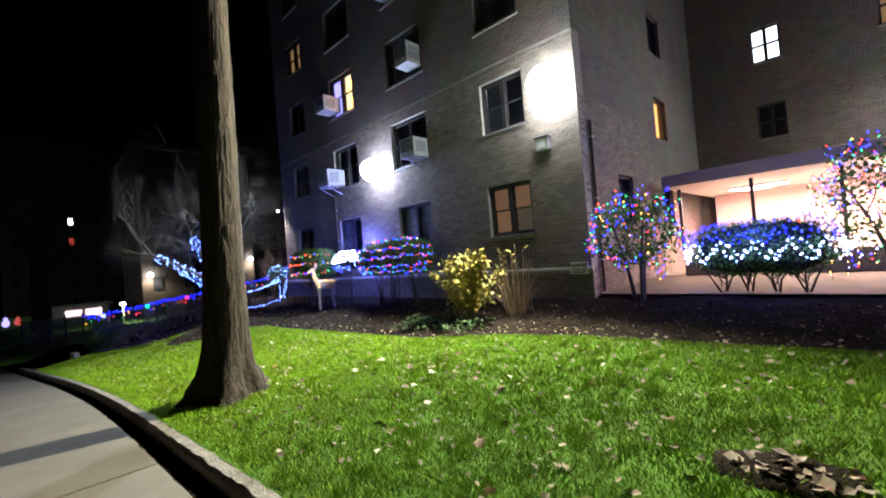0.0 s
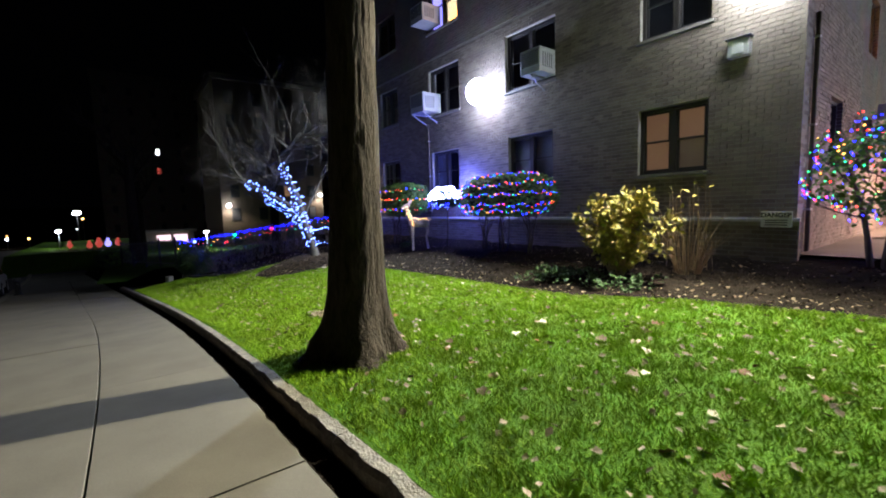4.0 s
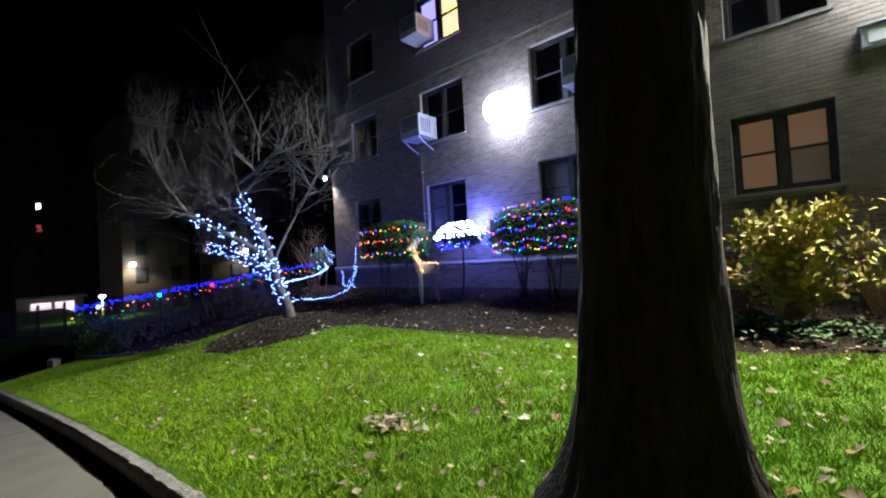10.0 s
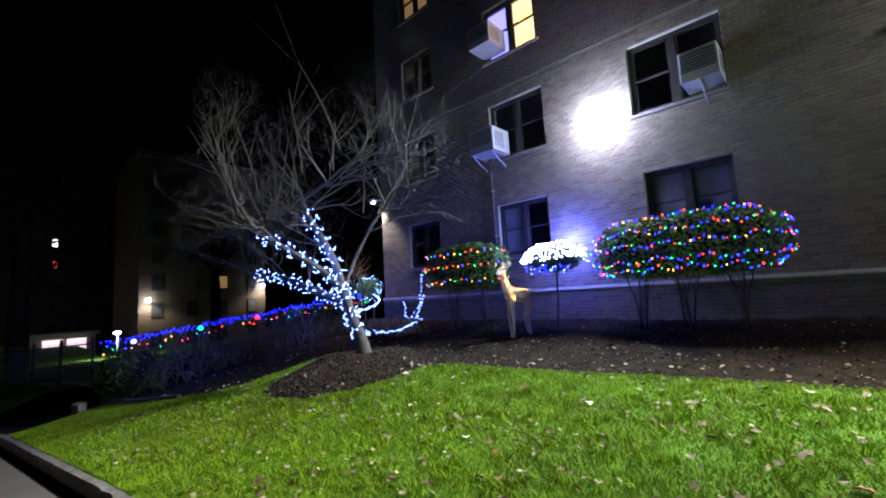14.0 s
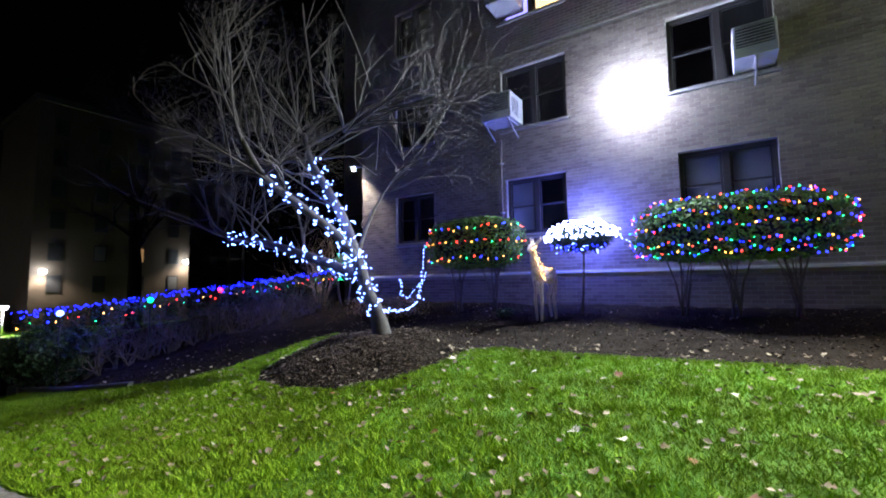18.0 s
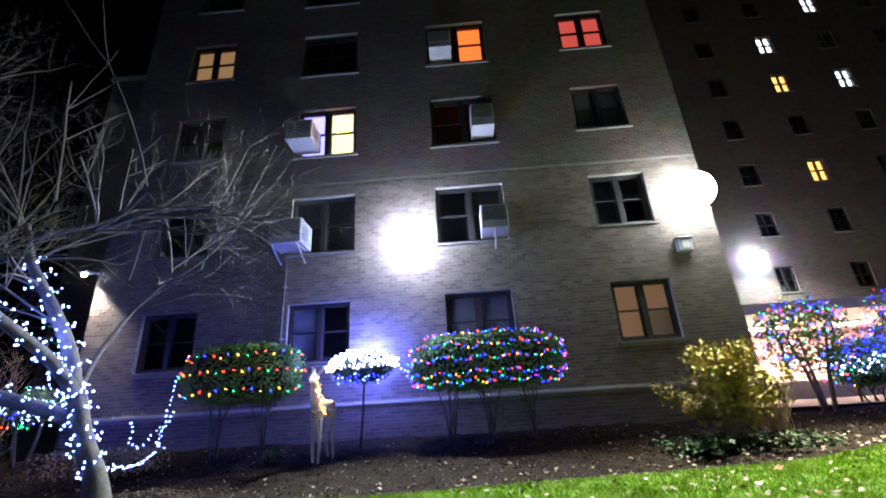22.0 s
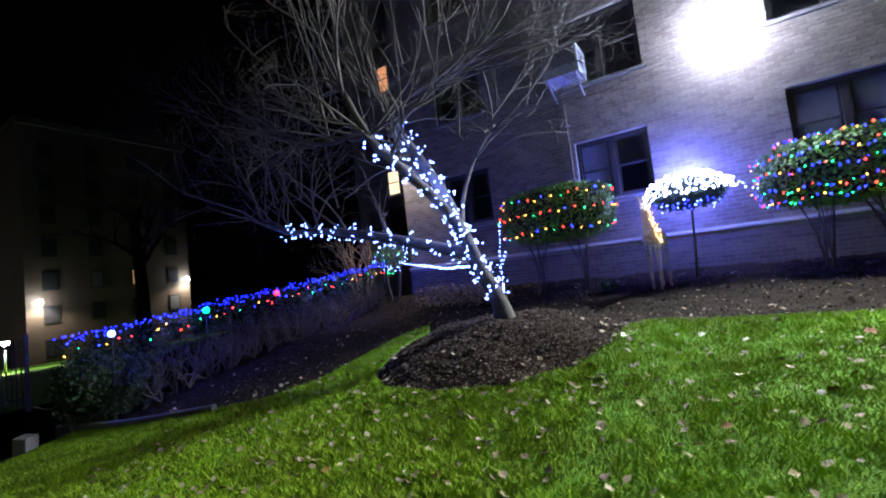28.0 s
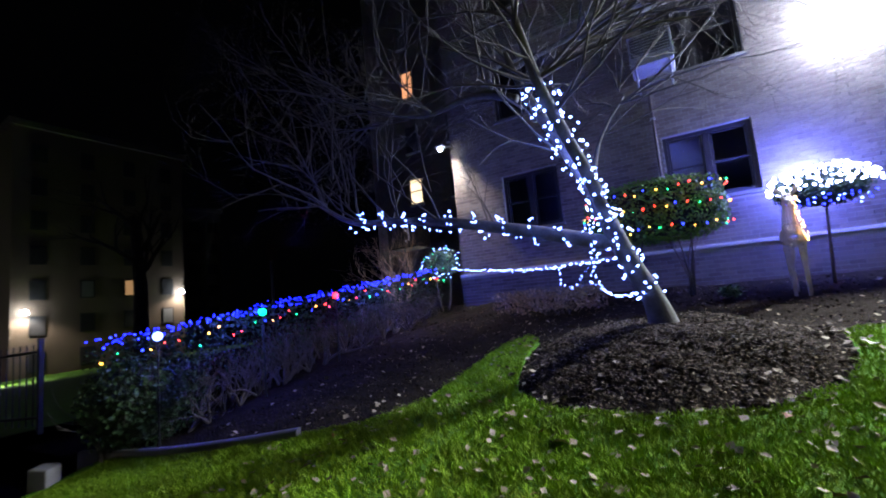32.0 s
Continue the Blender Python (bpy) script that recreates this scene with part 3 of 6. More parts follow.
def window(a, c, z0, z1, key, k):
    """Two double-hung sashes side by side in a dark frame."""
    w = base("window", ((a + c) / 2, WALL + 0.1, z0), "pair of dark bronze double-hung windows in the brick wall", "window", "apartment windows", "structure")
    y = WALL + 0.10
    f = Builder()
    f.slab(a, a + 0.07, y, y + 0.12, z0, z1, 0.008).slab(c - 0.07, c, y, y + 0.12, z0, z1, 0.008)
    f.slab(a + 0.07, c - 0.07, y, y + 0.12, z1 - 0.07, z1, 0.008).slab(a + 0.07, c - 0.07, y, y + 0.12, z0, z0 + 0.06, 0.008)
    mid = (a + c) / 2
    f.slab(mid - 0.06, mid + 0.06, y, y + 0.12, z0 + 0.06, z1 - 0.07, 0.008)
    part("window_frame", f, "bronze", w)
    part("window_sill", Builder().slab(a - 0.06, c + 0.06, WALL - 0.05, WALL + 0.2, z0 - 0.07, z0 - 0.002, 0.012), "sill", w, "weathered stone sill")
    zm = (z0 + z1) / 2
    lit = {("L", 2): ("lit_violet", "lit_cream"), ("M", 3): ("blind", "lit_orange"), ("R", 3): ("lit_red", "lit_red"), ("D", 3): ("lit_cream_dim", "lit_cream_dim"),
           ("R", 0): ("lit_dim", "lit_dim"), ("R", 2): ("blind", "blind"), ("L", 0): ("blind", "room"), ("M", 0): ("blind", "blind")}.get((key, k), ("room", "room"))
    for s, (p, q) in enumerate(((a + 0.07, mid - 0.06), (mid + 0.06, c - 0.07))):
        for lo, hi, dy in ((z0 + 0.06, zm + 0.02, 0.05), (zm - 0.02, z1 - 0.07, 0.02)):
            sash = Builder()
            t = 0.04
            sash.slab(p, p + t, y + dy, y + dy + 0.03, lo, hi, 0.004).slab(q - t, q, y + dy, y + dy + 0.03, lo, hi, 0.004)
            sash.slab(p + t, q - t, y + dy, y + dy + 0.03, lo, lo + t, 0.004).slab(p + t, q - t, y + dy, y + dy + 0.03, hi - t, hi, 0.004)
            so = part("sash", sash, "sash", w)
            part("pane", Builder().box(p + t, q - t, y + dy + 0.012, y + dy + 0.018, lo + t, hi - t), "glass", so).visible_shadow = False
        mat = lit[s]
        if mat != "room":
            drop = zm if (key, k) == ("R", 0) else z0 + 0.08
            if drop == zm:
                part("curtain", Builder().box(p - 0.03, q + 0.03, WALL + 0.28, WALL + 0.285, z0 + 0.08, zm), "lit_low" if s else "lit_dim", w, "faintly glowing curtain behind the lower sash, in place of room light")
            # a lit blind emits its own light; no lamp stands behind it
            part("blind", Builder().box(p - 0.03, q + 0.03, WALL + 0.26, WALL + 0.265, drop, z1 - 0.05), mat, w, "drawn blind with a glow of its own in place of room light" if mat.startswith("lit") else "pale drawn blind")
    return w


M["lit_low"] = glow("lit_curtain_low", (1.0, 0.62, 0.42), 0.018)
M["lit_tan"] = glow("lit_blind_tan", (1.0, 0.42, 0.20), 0.45)
M["lit_cream_dim"] = glow("lit_blind_cream_dim", (1.0, 0.55, 0.24), 0.13)
for o in openings:
    window(*o)
for (ya, yc2, za, zb) in side_holes:
    w = base("window", (X1, (ya + yc2) / 2, za), "narrow dark window in the brick side wall", "window", "apartment windows", "structure")
    f = Builder()
    f.slab(X1 - 0.2, X1 - 0.1, ya, ya + 0.06, za, zb).slab(X1 - 0.2, X1 - 0.1, yc2 - 0.06, yc2, za, zb)
    f.slab(X1 - 0.2, X1 - 0.1, ya + 0.06, yc2 - 0.06, zb - 0.06, zb).slab(X1 - 0.2, X1 - 0.1, ya + 0.06, yc2 - 0.06, za, za + 0.06)
    part("window_frame", f, "bronze", w)
    part("pane", Builder().box(X1 - 0.16, X1 - 0.154, ya + 0.06, yc2 - 0.06, za + 0.06, zb - 0.06), "glass", w).visible_shadow = False
    # with "room" this sheet is painted darkness, not a blind
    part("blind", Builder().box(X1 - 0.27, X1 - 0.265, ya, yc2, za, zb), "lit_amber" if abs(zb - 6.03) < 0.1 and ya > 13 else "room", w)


def paper_tree(cx, z, wide, tall):
    """A lit tree-shaped paper decoration on the inside of a pane."""
    ob = base("window_decoration", (cx, WALL + 0.235, z), "tree-shaped lit decoration stuck inside the window", "decoration", "window decorations")
    g = Builder()
    for k in range(5):
        f = k / 4
        g.tube([(cx - wide / 2 * (1 - f), WALL + 0.235, z + tall * f * 0.9), (cx, WALL + 0.235, z + tall * (f * 0.9 + 0.06)), (cx + wide / 2 * (1 - f), WALL + 0.235, z + tall * f * 0.9)], 0.018, 5)
    g.tube([(cx - wide / 2, WALL + 0.235, z), (cx, WALL + 0.235, z + tall), (cx + wide / 2, WALL + 0.235, z)], 0.016, 5)
    part("outline", g, "amber", ob)


paper_tree(-13.5, 7.42, 0.42, 0.45)
paper_tree(-13.5, 8.12, 0.36, 0.45)


def air_conditioner(a, c, z0, z1, out, bracket, label):
    ac = base("air_conditioner", ((a + c) / 2, WALL, z0), label, "air conditioner", "window air conditioners")
    y0, y1 = WALL - out, WALL + 0.12
    part("case", Builder().slab(a, c, y0, y1, z0, z1, 0.02), "ac", ac)
    part("grille", Builder().slab(a + 0.04, c - 0.04, y0 - 0.008, y0 + 0.004, z0 + (z1 - z0) * 0.30, z1 - 0.04, 0.004), "ac_dark", ac, "dark rear grille")
    for k in range(7):
        zz = z0 + (z1 - z0) * (0.34 + 0.09 * k)
        part("slat", Builder().slab(a + 0.05, c - 0.05, y0 - 0.014, y0 - 0.009, zz, zz + 0.012, 0.002), "ac", ac)
    for k in range(5):
        yy = y0 + 0.1 + 0.08 * k
        part("louvre", Builder().slab(c - 0.002, c + 0.004, yy, yy + 0.03, z0 + 0.12, z1 - 0.12, 0.002), "ac_dark", ac)
    for s in ((a + 0.08, c - 0.08) if bracket == 2 else ((a + c) / 2, ) if bracket == 1 else ()):
        part("bracket", Builder().tube([(s, WALL, z0 - 0.32), (s, WALL - out * 0.55, z0 - 0.16), (s, y0 + 0.03, z0 - 0.02)], 0.02, 6).tube([(s, WALL, z0 - 0.02), (s, y0, z0 - 0.02)], 0.02, 6), "steel", ac, "steel support bracket")


air_conditioner(-14.92, -14.17, 4.60, 5.22, 0.62, 2, "boxy grey air conditioner on a bracket in a dark window")
air_conditioner(-10.02, -9.40, 4.62, 5.20, 0.55, 1, "pale air conditioner propped by one strut in a window")
air_conditioner(-10.02, -9.44, 7.44, 8.10, 0.5, 0, "pale air conditioner in an upper window")
air_conditioner(-14.74, -14.06, 7.42, 7.98, 0.62, 0, "grey air conditioner below a lit decorated window")
air_conditioner(-10.98, -10.36, 10.12, 10.7, 0.5, 0, "grey air conditioner beside an orange lit curtain")


def floodlight(p, wide, label, arm=None, glass_mat="flood"):
    fl = base("floodlight", p, label, "floodlight", "wall floodlights")
    x, y, z = p
    m = Matrix.Translation(p) @ Matrix.Rotation(radians(-16), 4, "X")
    at = lambda d: m @ Vector((0, d, 0))
    part("housing", Builder().tube([at(0.30), at(0.22), at(0.17)], [wide * 0.14, wide * 0.26, wide * 0.30], 20), "steel", fl, smooth=True)
    # globe far wider than the real lamp: its glare given a shape
    part("lens", Builder().blob(p, (wide * 0.44, wide * 0.40, wide * 0.44), 0, 0, 24, 16), glass_mat, fl, "oversized glowing globe standing for the glare round the lamp", smooth=True)
    part("arm", Builder().tube([(x, y + 0.14, z - 0.02), (x, (arm or WALL) + 0.02, z - 0.05)], 0.025, 8), "steel", fl)
    part("wall_plate", Builder().slab(x - 0.1, x + 0.1, (arm or WALL) - 0.02, (arm or WALL) + 0.012, z - 0.15, z + 0.05, 0.008), "steel", fl)


floodlight(FLOOD_A, 0.84, "glaring white floodlight on the brick wall")
floodlight(FLOOD_B, 0.98, "glaring white floodlight near the building corner", None, "flood_soft")
floodlight(FLOOD_C, 0.8, "white floodlight on the far wing", 19.0)
cl = base("corner_lamp", CORNER_LAMP, "small wall lamp at the end of the brick front", "lamp")
part("hood", Builder().slab(-19.66, -19.44, 8.78, 9.0, 4.39, 4.45, 0.01), "steel", cl)
part("bulb", Builder().blob((-19.55, 8.88, 4.35), (0.05, 0.05, 0.05), 0, 0), "post_lamp", cl, smooth=True)
part("arm", Builder().tube([(-19.5, 8.95, 4.42), (-19.3, 9.1, 4.42)], 0.02, 6), "steel", cl)

# meter box under the corner floodlight
mb = base("wall_box", (-5.44, WALL, 3.87), "small grey box with a lit front on the wall", "box")
part("case", Builder().slab(-5.60, -5.28, WALL - 0.14, WALL + 0.01, 3.87, 4.16, 0.012), "ac", mb)
part("cover", Builder().slab(-5.53, -5.35, WALL - 0.155, WALL - 0.142, 3.92, 4.11, 0.006), "sign", mb)
part("hood", Builder().slab(-5.63, -5.25, WALL - 0.2, WALL + 0.01, 4.17, 4.19, 0.005), "steel", mb)

dp = base("downpipe", (-14.70, WALL - 0.05, 0.9), "dark rainwater downpipe fixed to the brick", "pipe")
part("pipe", Builder().tube([(-14.70, WALL - 0.05, z) for z in (1.1, 2.2, 3.3, 4.3)], 0.03, 10), "pipe", dp, smooth=True)
for z in (1.3, 2.5, 3.7):
    part("clip", Builder().slab(-14.75, -14.65, WALL - 0.08, WALL + 0.02, z, z + 0.03, 0.004), "steel", dp)
dq = base("downpipe", (X1 + 0.06, 9.6, 0.5), "dark drainpipe on the side wall near the corner", "pipe")
part("pipe", Builder().tube([(X1 + 0.05, 9.5, z) for z in (0.5, 2.5, 4.4)], 0.035, 10), "pipe", dq, smooth=True)
for z in (1.2, 2.6, 4.0):
    part("clip", Builder().slab(X1 - 0.01, X1 + 0.09, 9.45, 9.55, z, z + 0.03, 0.004), "steel", dq)

sign = base("danger_sign", (-4.85, WALL - 0.1, 0.93), "white sign with black lettering at the wall corner", "sign")
part("board", Builder().slab(-5.01, -4.58, WALL - 0.115, WALL - 0.10, 0.93, 1.20, 0.004), "sign", sign)
cu = bpy.data.curves.new("lettering", "FONT")
cu.body, cu.size, cu.extrude, cu.offset, cu.align_x = "DANGER", 0.105, 0.002, 0.004, "CENTER"
txt = new("lettering", cu)
txt.matrix_world = pose(-4.795, WALL - 0.118, 1.10, 90, 0, 0)
dg = bpy.context.evaluated_depsgraph_get()
letters = bpy.data.meshes.new_from_object(txt.evaluated_get(dg))
letters.transform(txt.matrix_world)
bpy.data.objects.remove(txt)
letters.materials.clear()
letters.materials.append(M["ink"])
part("lettering", letters, None, sign, "black lettering")
for z in (1.05, 1.01, 0.97):
    part("text_bar", Builder().box(-4.95, -4.64, WALL - 0.118, WALL - 0.1152, z - 0.008, z + 0.008), "ink", sign)


# ---- far wing and lobby ----
wing_windows = []
for i, wx in enumerate((-2.2, 1.0, 4.3, 7.7, 11.1, 14.2)):
    for k in range(1, 8):
        wing_windows.append((wx - 0.42, wx + 0.42, 2.1 + 2.72 * k, 3.3 + 2.72 * k, i, k))
WY = 19.0
thing("wing_wall", pierced(Builder(), -4.55, 17, -0.6, 24.5, WY, WY + 0.3, wing_windows), "brick_far", "dark brick wall of the far wing", "wall", kind="structure")
LIT = {(0, 2): "lit_white", (1, 2): "lit_cream_dim", (3, 3): "lit_amber", (4, 5): "lit_white", (3, 5): "lit_amber", (3, 6): "lit_white", (4, 7): "lit_white", (4, 1): "lit_amber", (5, 1): "lit_white"}
for a, c, z0, z1, i, k in wing_windows:
    w = base("window", (a, WY + 0.1, z0), "pair of windows in the far brick wing", "window", "far wing windows", "structure")
    f = Builder()
    y = WY + 0.08
    mid = (a + c) / 2
    f.box(a, a + 0.06, y, y + 0.1, z0, z1).box(c - 0.06, c, y, y + 0.1, z0, z1).box(mid - 0.05, mid + 0.05, y, y + 0.1, z0, z1)
    f.box(a + 0.06, c - 0.06, y + 0.003, y + 0.1, z1 - 0.06, z1).box(a + 0.06, c - 0.06, y + 0.003, y + 0.1, z0, z0 + 0.06).box(a + 0.06, c - 0.06, y + 0.003, y + 0.1, (z0 + z1) / 2 - 0.03, (z0 + z1) / 2 + 0.03)
    part("window_frame", f, "bronze", w)
    part("pane", Builder().box(a + 0.06, c - 0.06, y + 0.06, y + 0.066, z0 + 0.06, z1 - 0.06), "glass", w).visible_shadow = False
    # unlit windows get a near-black sheet for the dark room
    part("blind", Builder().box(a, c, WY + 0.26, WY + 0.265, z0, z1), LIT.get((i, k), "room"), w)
    part("window_sill", Builder().slab(a - 0.05, c + 0.05, WY - 0.05, WY + 0.08, z0 - 0.07, z0 - 0.002, 0.01), "sill", w)
thing("wing_side", Builder().box(17, 17.3, 9, WY, -0.6, 24.5), "brick_far", "brick wall closing the forecourt", "wall", kind="structure")

LY = 14.0
lobby = base("lobby", (0, LY, 0.46), "low glazed lobby with a warm pink light inside", "lobby", kind="structure")
part("low_wall", Builder().slab(-4.0, 6.4, LY - 0.1, LY + 0.12, 0.3, 1.0, 0.015), "wall_paint", lobby, "pale rendered wall below the glazing")
part("canopy", Builder().slab(-4.2, 6.6, LY - 0.9, WY, 2.98, 3.32, 0.03), "wall_paint", lobby)
part("back_wall", Builder().box(-4.0, 6.4, WY - 0.6, WY - 0.55, 0.46, 2.98), "pink_wall", lobby)
part("floor", Builder().box(-4.0, 6.4, LY, WY - 0.6, 0.40, 0.47), "floor", lobby)
for x in (-4.0, -2.27, -0.53, 1.2, 2.93, 4.67, 6.4):
    part("mullion", Builder().slab(x - 0.04, x + 0.04, LY - 0.05, LY + 0.05, 1.0, 2.98, 0.006), "bronze", lobby)
for x in (-4.0, -2.27, -0.53, 1.2, 2.93, 4.67):
    part("pane", Builder().box(x + 0.04, x + 1.69, LY - 0.004, LY + 0.004, 1.0, 2.98), "glass", lobby).visible_shadow = False
for x in (-2.4, 0.6, 3.6):
    tl_ = base("ceiling_light", (x, 16, 2.9), "long fluorescent lobby ceiling light", "ceiling light", "lobby lights")
    part("tray", Builder().slab(x - 0.75, x + 0.75, 15.9, 16.1, 2.92, 2.978, 0.01), "sign", tl_)
    part("tube", Builder().slab(x - 0.7, x + 0.7, 15.93, 16.07, 2.88, 2.918, 0.01), "tube", tl_)
    lamp("AREA", "lobby_light", (x, 16, 2.86), 480, (1.0, 0.66, 0.58), 0.8, (x, 16, 0))
for x in (7.2, 8.1, 9.0):
    lp = base("bollard_lamp", (x, 10.5, 0.46), "short blue-lit lamp post in the forecourt", "lamp", "forecourt lamps")
    part("post", Builder().tube([(x, 10.5, 0.46), (x, 10.5, 1.1)], 0.04, 8), "black", lp)
    part("lens", Builder().tube([(x, 10.5, 1.1), (x, 10.5, 1.32)], 0.06, 8), "laser_blue", lp)


# ---- plants ----
def leaf_mesh(name, long, wide, mat, bend=0.25, lobes=0):
    b = Builder()
    n = 5
    for i in range(n + 1):
        t = i / n
        w = wide * math.sin(math.pi * min(0.97, 0.06 + t * 0.94)) * (1 + (0.45 if lobes and i % 2 else -0.25 if lobes else 0))
        z = -bend * long * t * t
        b.v += [(long * t, -w / 2, z + w * 0.15), (long * t, 0, z), (long * t, w / 2, z + w * 0.15)]
    for i in range(n):
        a = i * 3
        b.f += [(a, a + 3, a + 4, a + 1), (a + 1, a + 4, a + 5, a + 2)]
    return b.mesh(name, mat, True)


def turn_to(d, spin=0.0):
    return Vector(d).to_track_quat("X", "Z").to_matrix().to_4x4() @ Matrix.Rotation(spin, 4, "X")


def foliage(points, size, mat_name, spread=0.6):
    """Many small leaves, joined, at places with outward directions."""
    b = Builder()
    for p, d in points:
        d = (Vector(d).normalized() + Vector((R(-1, 1), R(-1, 1), R(-1, 1))) * spread).normalized()
        s = d.orthogonal().normalized()
        s = Matrix.Rotation(R(0, 6.28), 3, d) @ s
        L, w = size * R(0.7, 1.3), size * R(0.32, 0.5)
        up = d.cross(s)
        p = Vector(p)
        q = p + s * L * 0.5 + d * L * 0.25
        k = len(b.v)
        b.v += [tuple(p), tuple(q + up * w), tuple(p + s * L + d * L * 0.3), tuple(q - up * w)]
        b.f.append((k, k + 1, k + 2, k + 3))
    return b.mesh("foliage", mat_name)


def rounded(c, r, u, v, p=3.2):
    """A point of a rounded box and its outward direction."""
    d = Vector((math.cos(v) * math.cos(u), math.cos(v) * math.sin(u), math.sin(v)))
    k = (abs(d.x) ** p + abs(d.y) ** p + abs(d.z) ** p) ** (-1 / p)
    q = d * k
    s = 1 + 0.07 * noise.noise((q.x * 2.2 + c[0], q.y * 2.2, q.z * 2.2)) + 0.04 * noise.noise((q.x * 6, q.y * 6 + c[0], q.z * 6))
    return Vector((c[0] + q.x * r[0] * s, c[1] + q.y * r[1] * s, c[2] + q.z * r[2] * s)), d


def hedge(name, c, r, stems, count, label, mat="hedge_leaf", size=0.05, p=3.2):
    z0 = land(c[0], c[1]) - 0.05
    h = base(name, (c[0], c[1], z0), label, "hedge", "clipped hedges")
    pts = []
    for _ in range(count):
        u, v = R(0, 6.283), math.asin(R(-0.95, 1))
        q, d = rounded(c, r, u, v, p)
        q = Vector(c) + (q - Vector(c)) * R(0.86, 1.02)
        pts.append((q, d))
    part("foliage", foliage(pts, size, M[mat]), None, h)
    # closed dark shell in place of the shaded inside of the hedge
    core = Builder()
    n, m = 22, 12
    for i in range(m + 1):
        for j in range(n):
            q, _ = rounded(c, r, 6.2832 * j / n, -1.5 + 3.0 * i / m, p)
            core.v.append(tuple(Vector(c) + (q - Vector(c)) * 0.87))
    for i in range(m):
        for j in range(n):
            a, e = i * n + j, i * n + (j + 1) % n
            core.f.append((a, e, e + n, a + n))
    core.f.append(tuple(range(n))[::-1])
    part("core", core, "hedge_core", h, "closed inner shell, coloured dark for the shade among the leaves")
    if name == "shrub":
        fork = (c[0] + 0.03, c[1], c[2] - r[2] * 1.1)
        part("trunk", Builder().tube([(c[0] - 0.04, c[1], z0), (c[0], c[1] + 0.02, (z0 + fork[2]) / 2), fork], [0.026, 0.021, 0.018], 7), "dark_twig", h, smooth=True)
        for k in range(5):
            a = 1.256 * k
            part("stem", Builder().tube([fork, (fork[0] + math.cos(a) * 0.16, fork[1] + math.sin(a) * 0.12, fork[2] + 0.16), (fork[0] + math.cos(a) * 0.32, fork[1] + math.sin(a) * 0.2, fork[2] + 0.42)], [0.014, 0.011, 0.007], 5), "dark_twig", h)
    for k in range(stems * 3 if name != "shrub" else 0):
        x = c[0] + r[0] * 0.8 * ((k // 3 + 0.5) / stems * 2 - 1) + R(-0.06, 0.06)
        y = c[1] + R(-0.15, 0.15)
        tip = (x + (k % 3 - 1) * 0.22 + R(-0.08, 0.08), c[1] + R(-0.2, 0.2), c[2] - r[2] * 0.6)
        part("stem", Builder().tube([(x, y, z0), ((x * 2 + tip[0]) / 3 + R(-0.05, 0.05), y + R(-0.05, 0.05), z0 + (tip[2] - z0) * 0.5), tip], [0.022, 0.016, 0.012], 6), "dark_twig", h, smooth=True)
        for q in range(2):
            e = (x + R(-0.35, 0.35), c[1] + R(-0.3, 0.3), c[2] - r[2] * R(0.6, 0.95))
            part("twig", Builder().tube([(x, y, z0 + 0.15 + 0.12 * q), ((x + e[0]) / 2, (y + e[1]) / 2, (z0 + e[2]) / 2 + 0.15), e], [0.010, 0.008, 0.005], 5), "dark_twig", h)
    return h


def bulb_mesh(name, r, mat):
    b = Builder()
    n = 7
    prof = [(-1.0, 0.35), (-0.55, 0.8), (0, 1.0), (0.55, 0.75), (1.1, 0.1)]
    for z, q in prof:
        for j in range(n):
            a = 6.2832 * j / n
            b.v.append((math.cos(a) * q * r, math.sin(a) * q * r, z * r))
    for i in range(len(prof) - 1):
        for j in range(n):
            a, e = i * n + j, i * n + (j + 1) % n
            b.f.append((a, e, e + n, a + n))
    b.f += [tuple(range(n))[::-1], tuple((len(prof) - 1) * n + j for j in range(n))]
    return b.mesh(name, mat, True)


BULB = {k: bulb_mesh("bulb_" + k, r, k) for k, r in (("red", 0.0112), ("green", 0.0112), ("blue", 0.0112), ("deep_blue", 0.0112), ("amber", 0.0112), ("white", 0.0105), ("icy", 0.0135), ("warm", 0.0095))}
MIX = ("red", "green", "deep_blue", "amber", "blue", "red", "deep_blue", "green", "deep_blue", "blue")


def resample(pts, step):
    pts = [Vector(p) for p in pts]
    out, carry = [], 0.0
    for a, c in zip(pts, pts[1:]):
        L = (c - a).length
        s = carry
        while s < L:
            out.append(a + (c - a) * (s / L))
            s += step
        carry = s - L
    return out


def string_lights(lines, colors, step, label, jitter=0.02, group="holiday light strings", big=1.0):
    """Strings of bulbs on a thin wire, laid along lines."""
    ob = base("string_lights", lines[0][0], label, "lights", group)
    for pts in lines:
        part("wire", Builder().tube(pts, 0.004, 3, False), "wire", ob)
    k = 0
    for pts in lines:
        for q in resample(pts, step):
            c = colors[k % len(colors)] if k % 7 else rng.choice(colors)
            k += 1
            piece("bulb", BULB[c], ob, Matrix.Translation(q + Vector((R(-jitter, jitter), R(-jitter, jitter), R(-jitter, jitter)))) @ Euler((R(-1, 1), R(-1, 1), R(0, 3))).to_matrix().to_4x4() @ Matrix.Scale(big * R(0.75, 1.25), 4))
    return ob


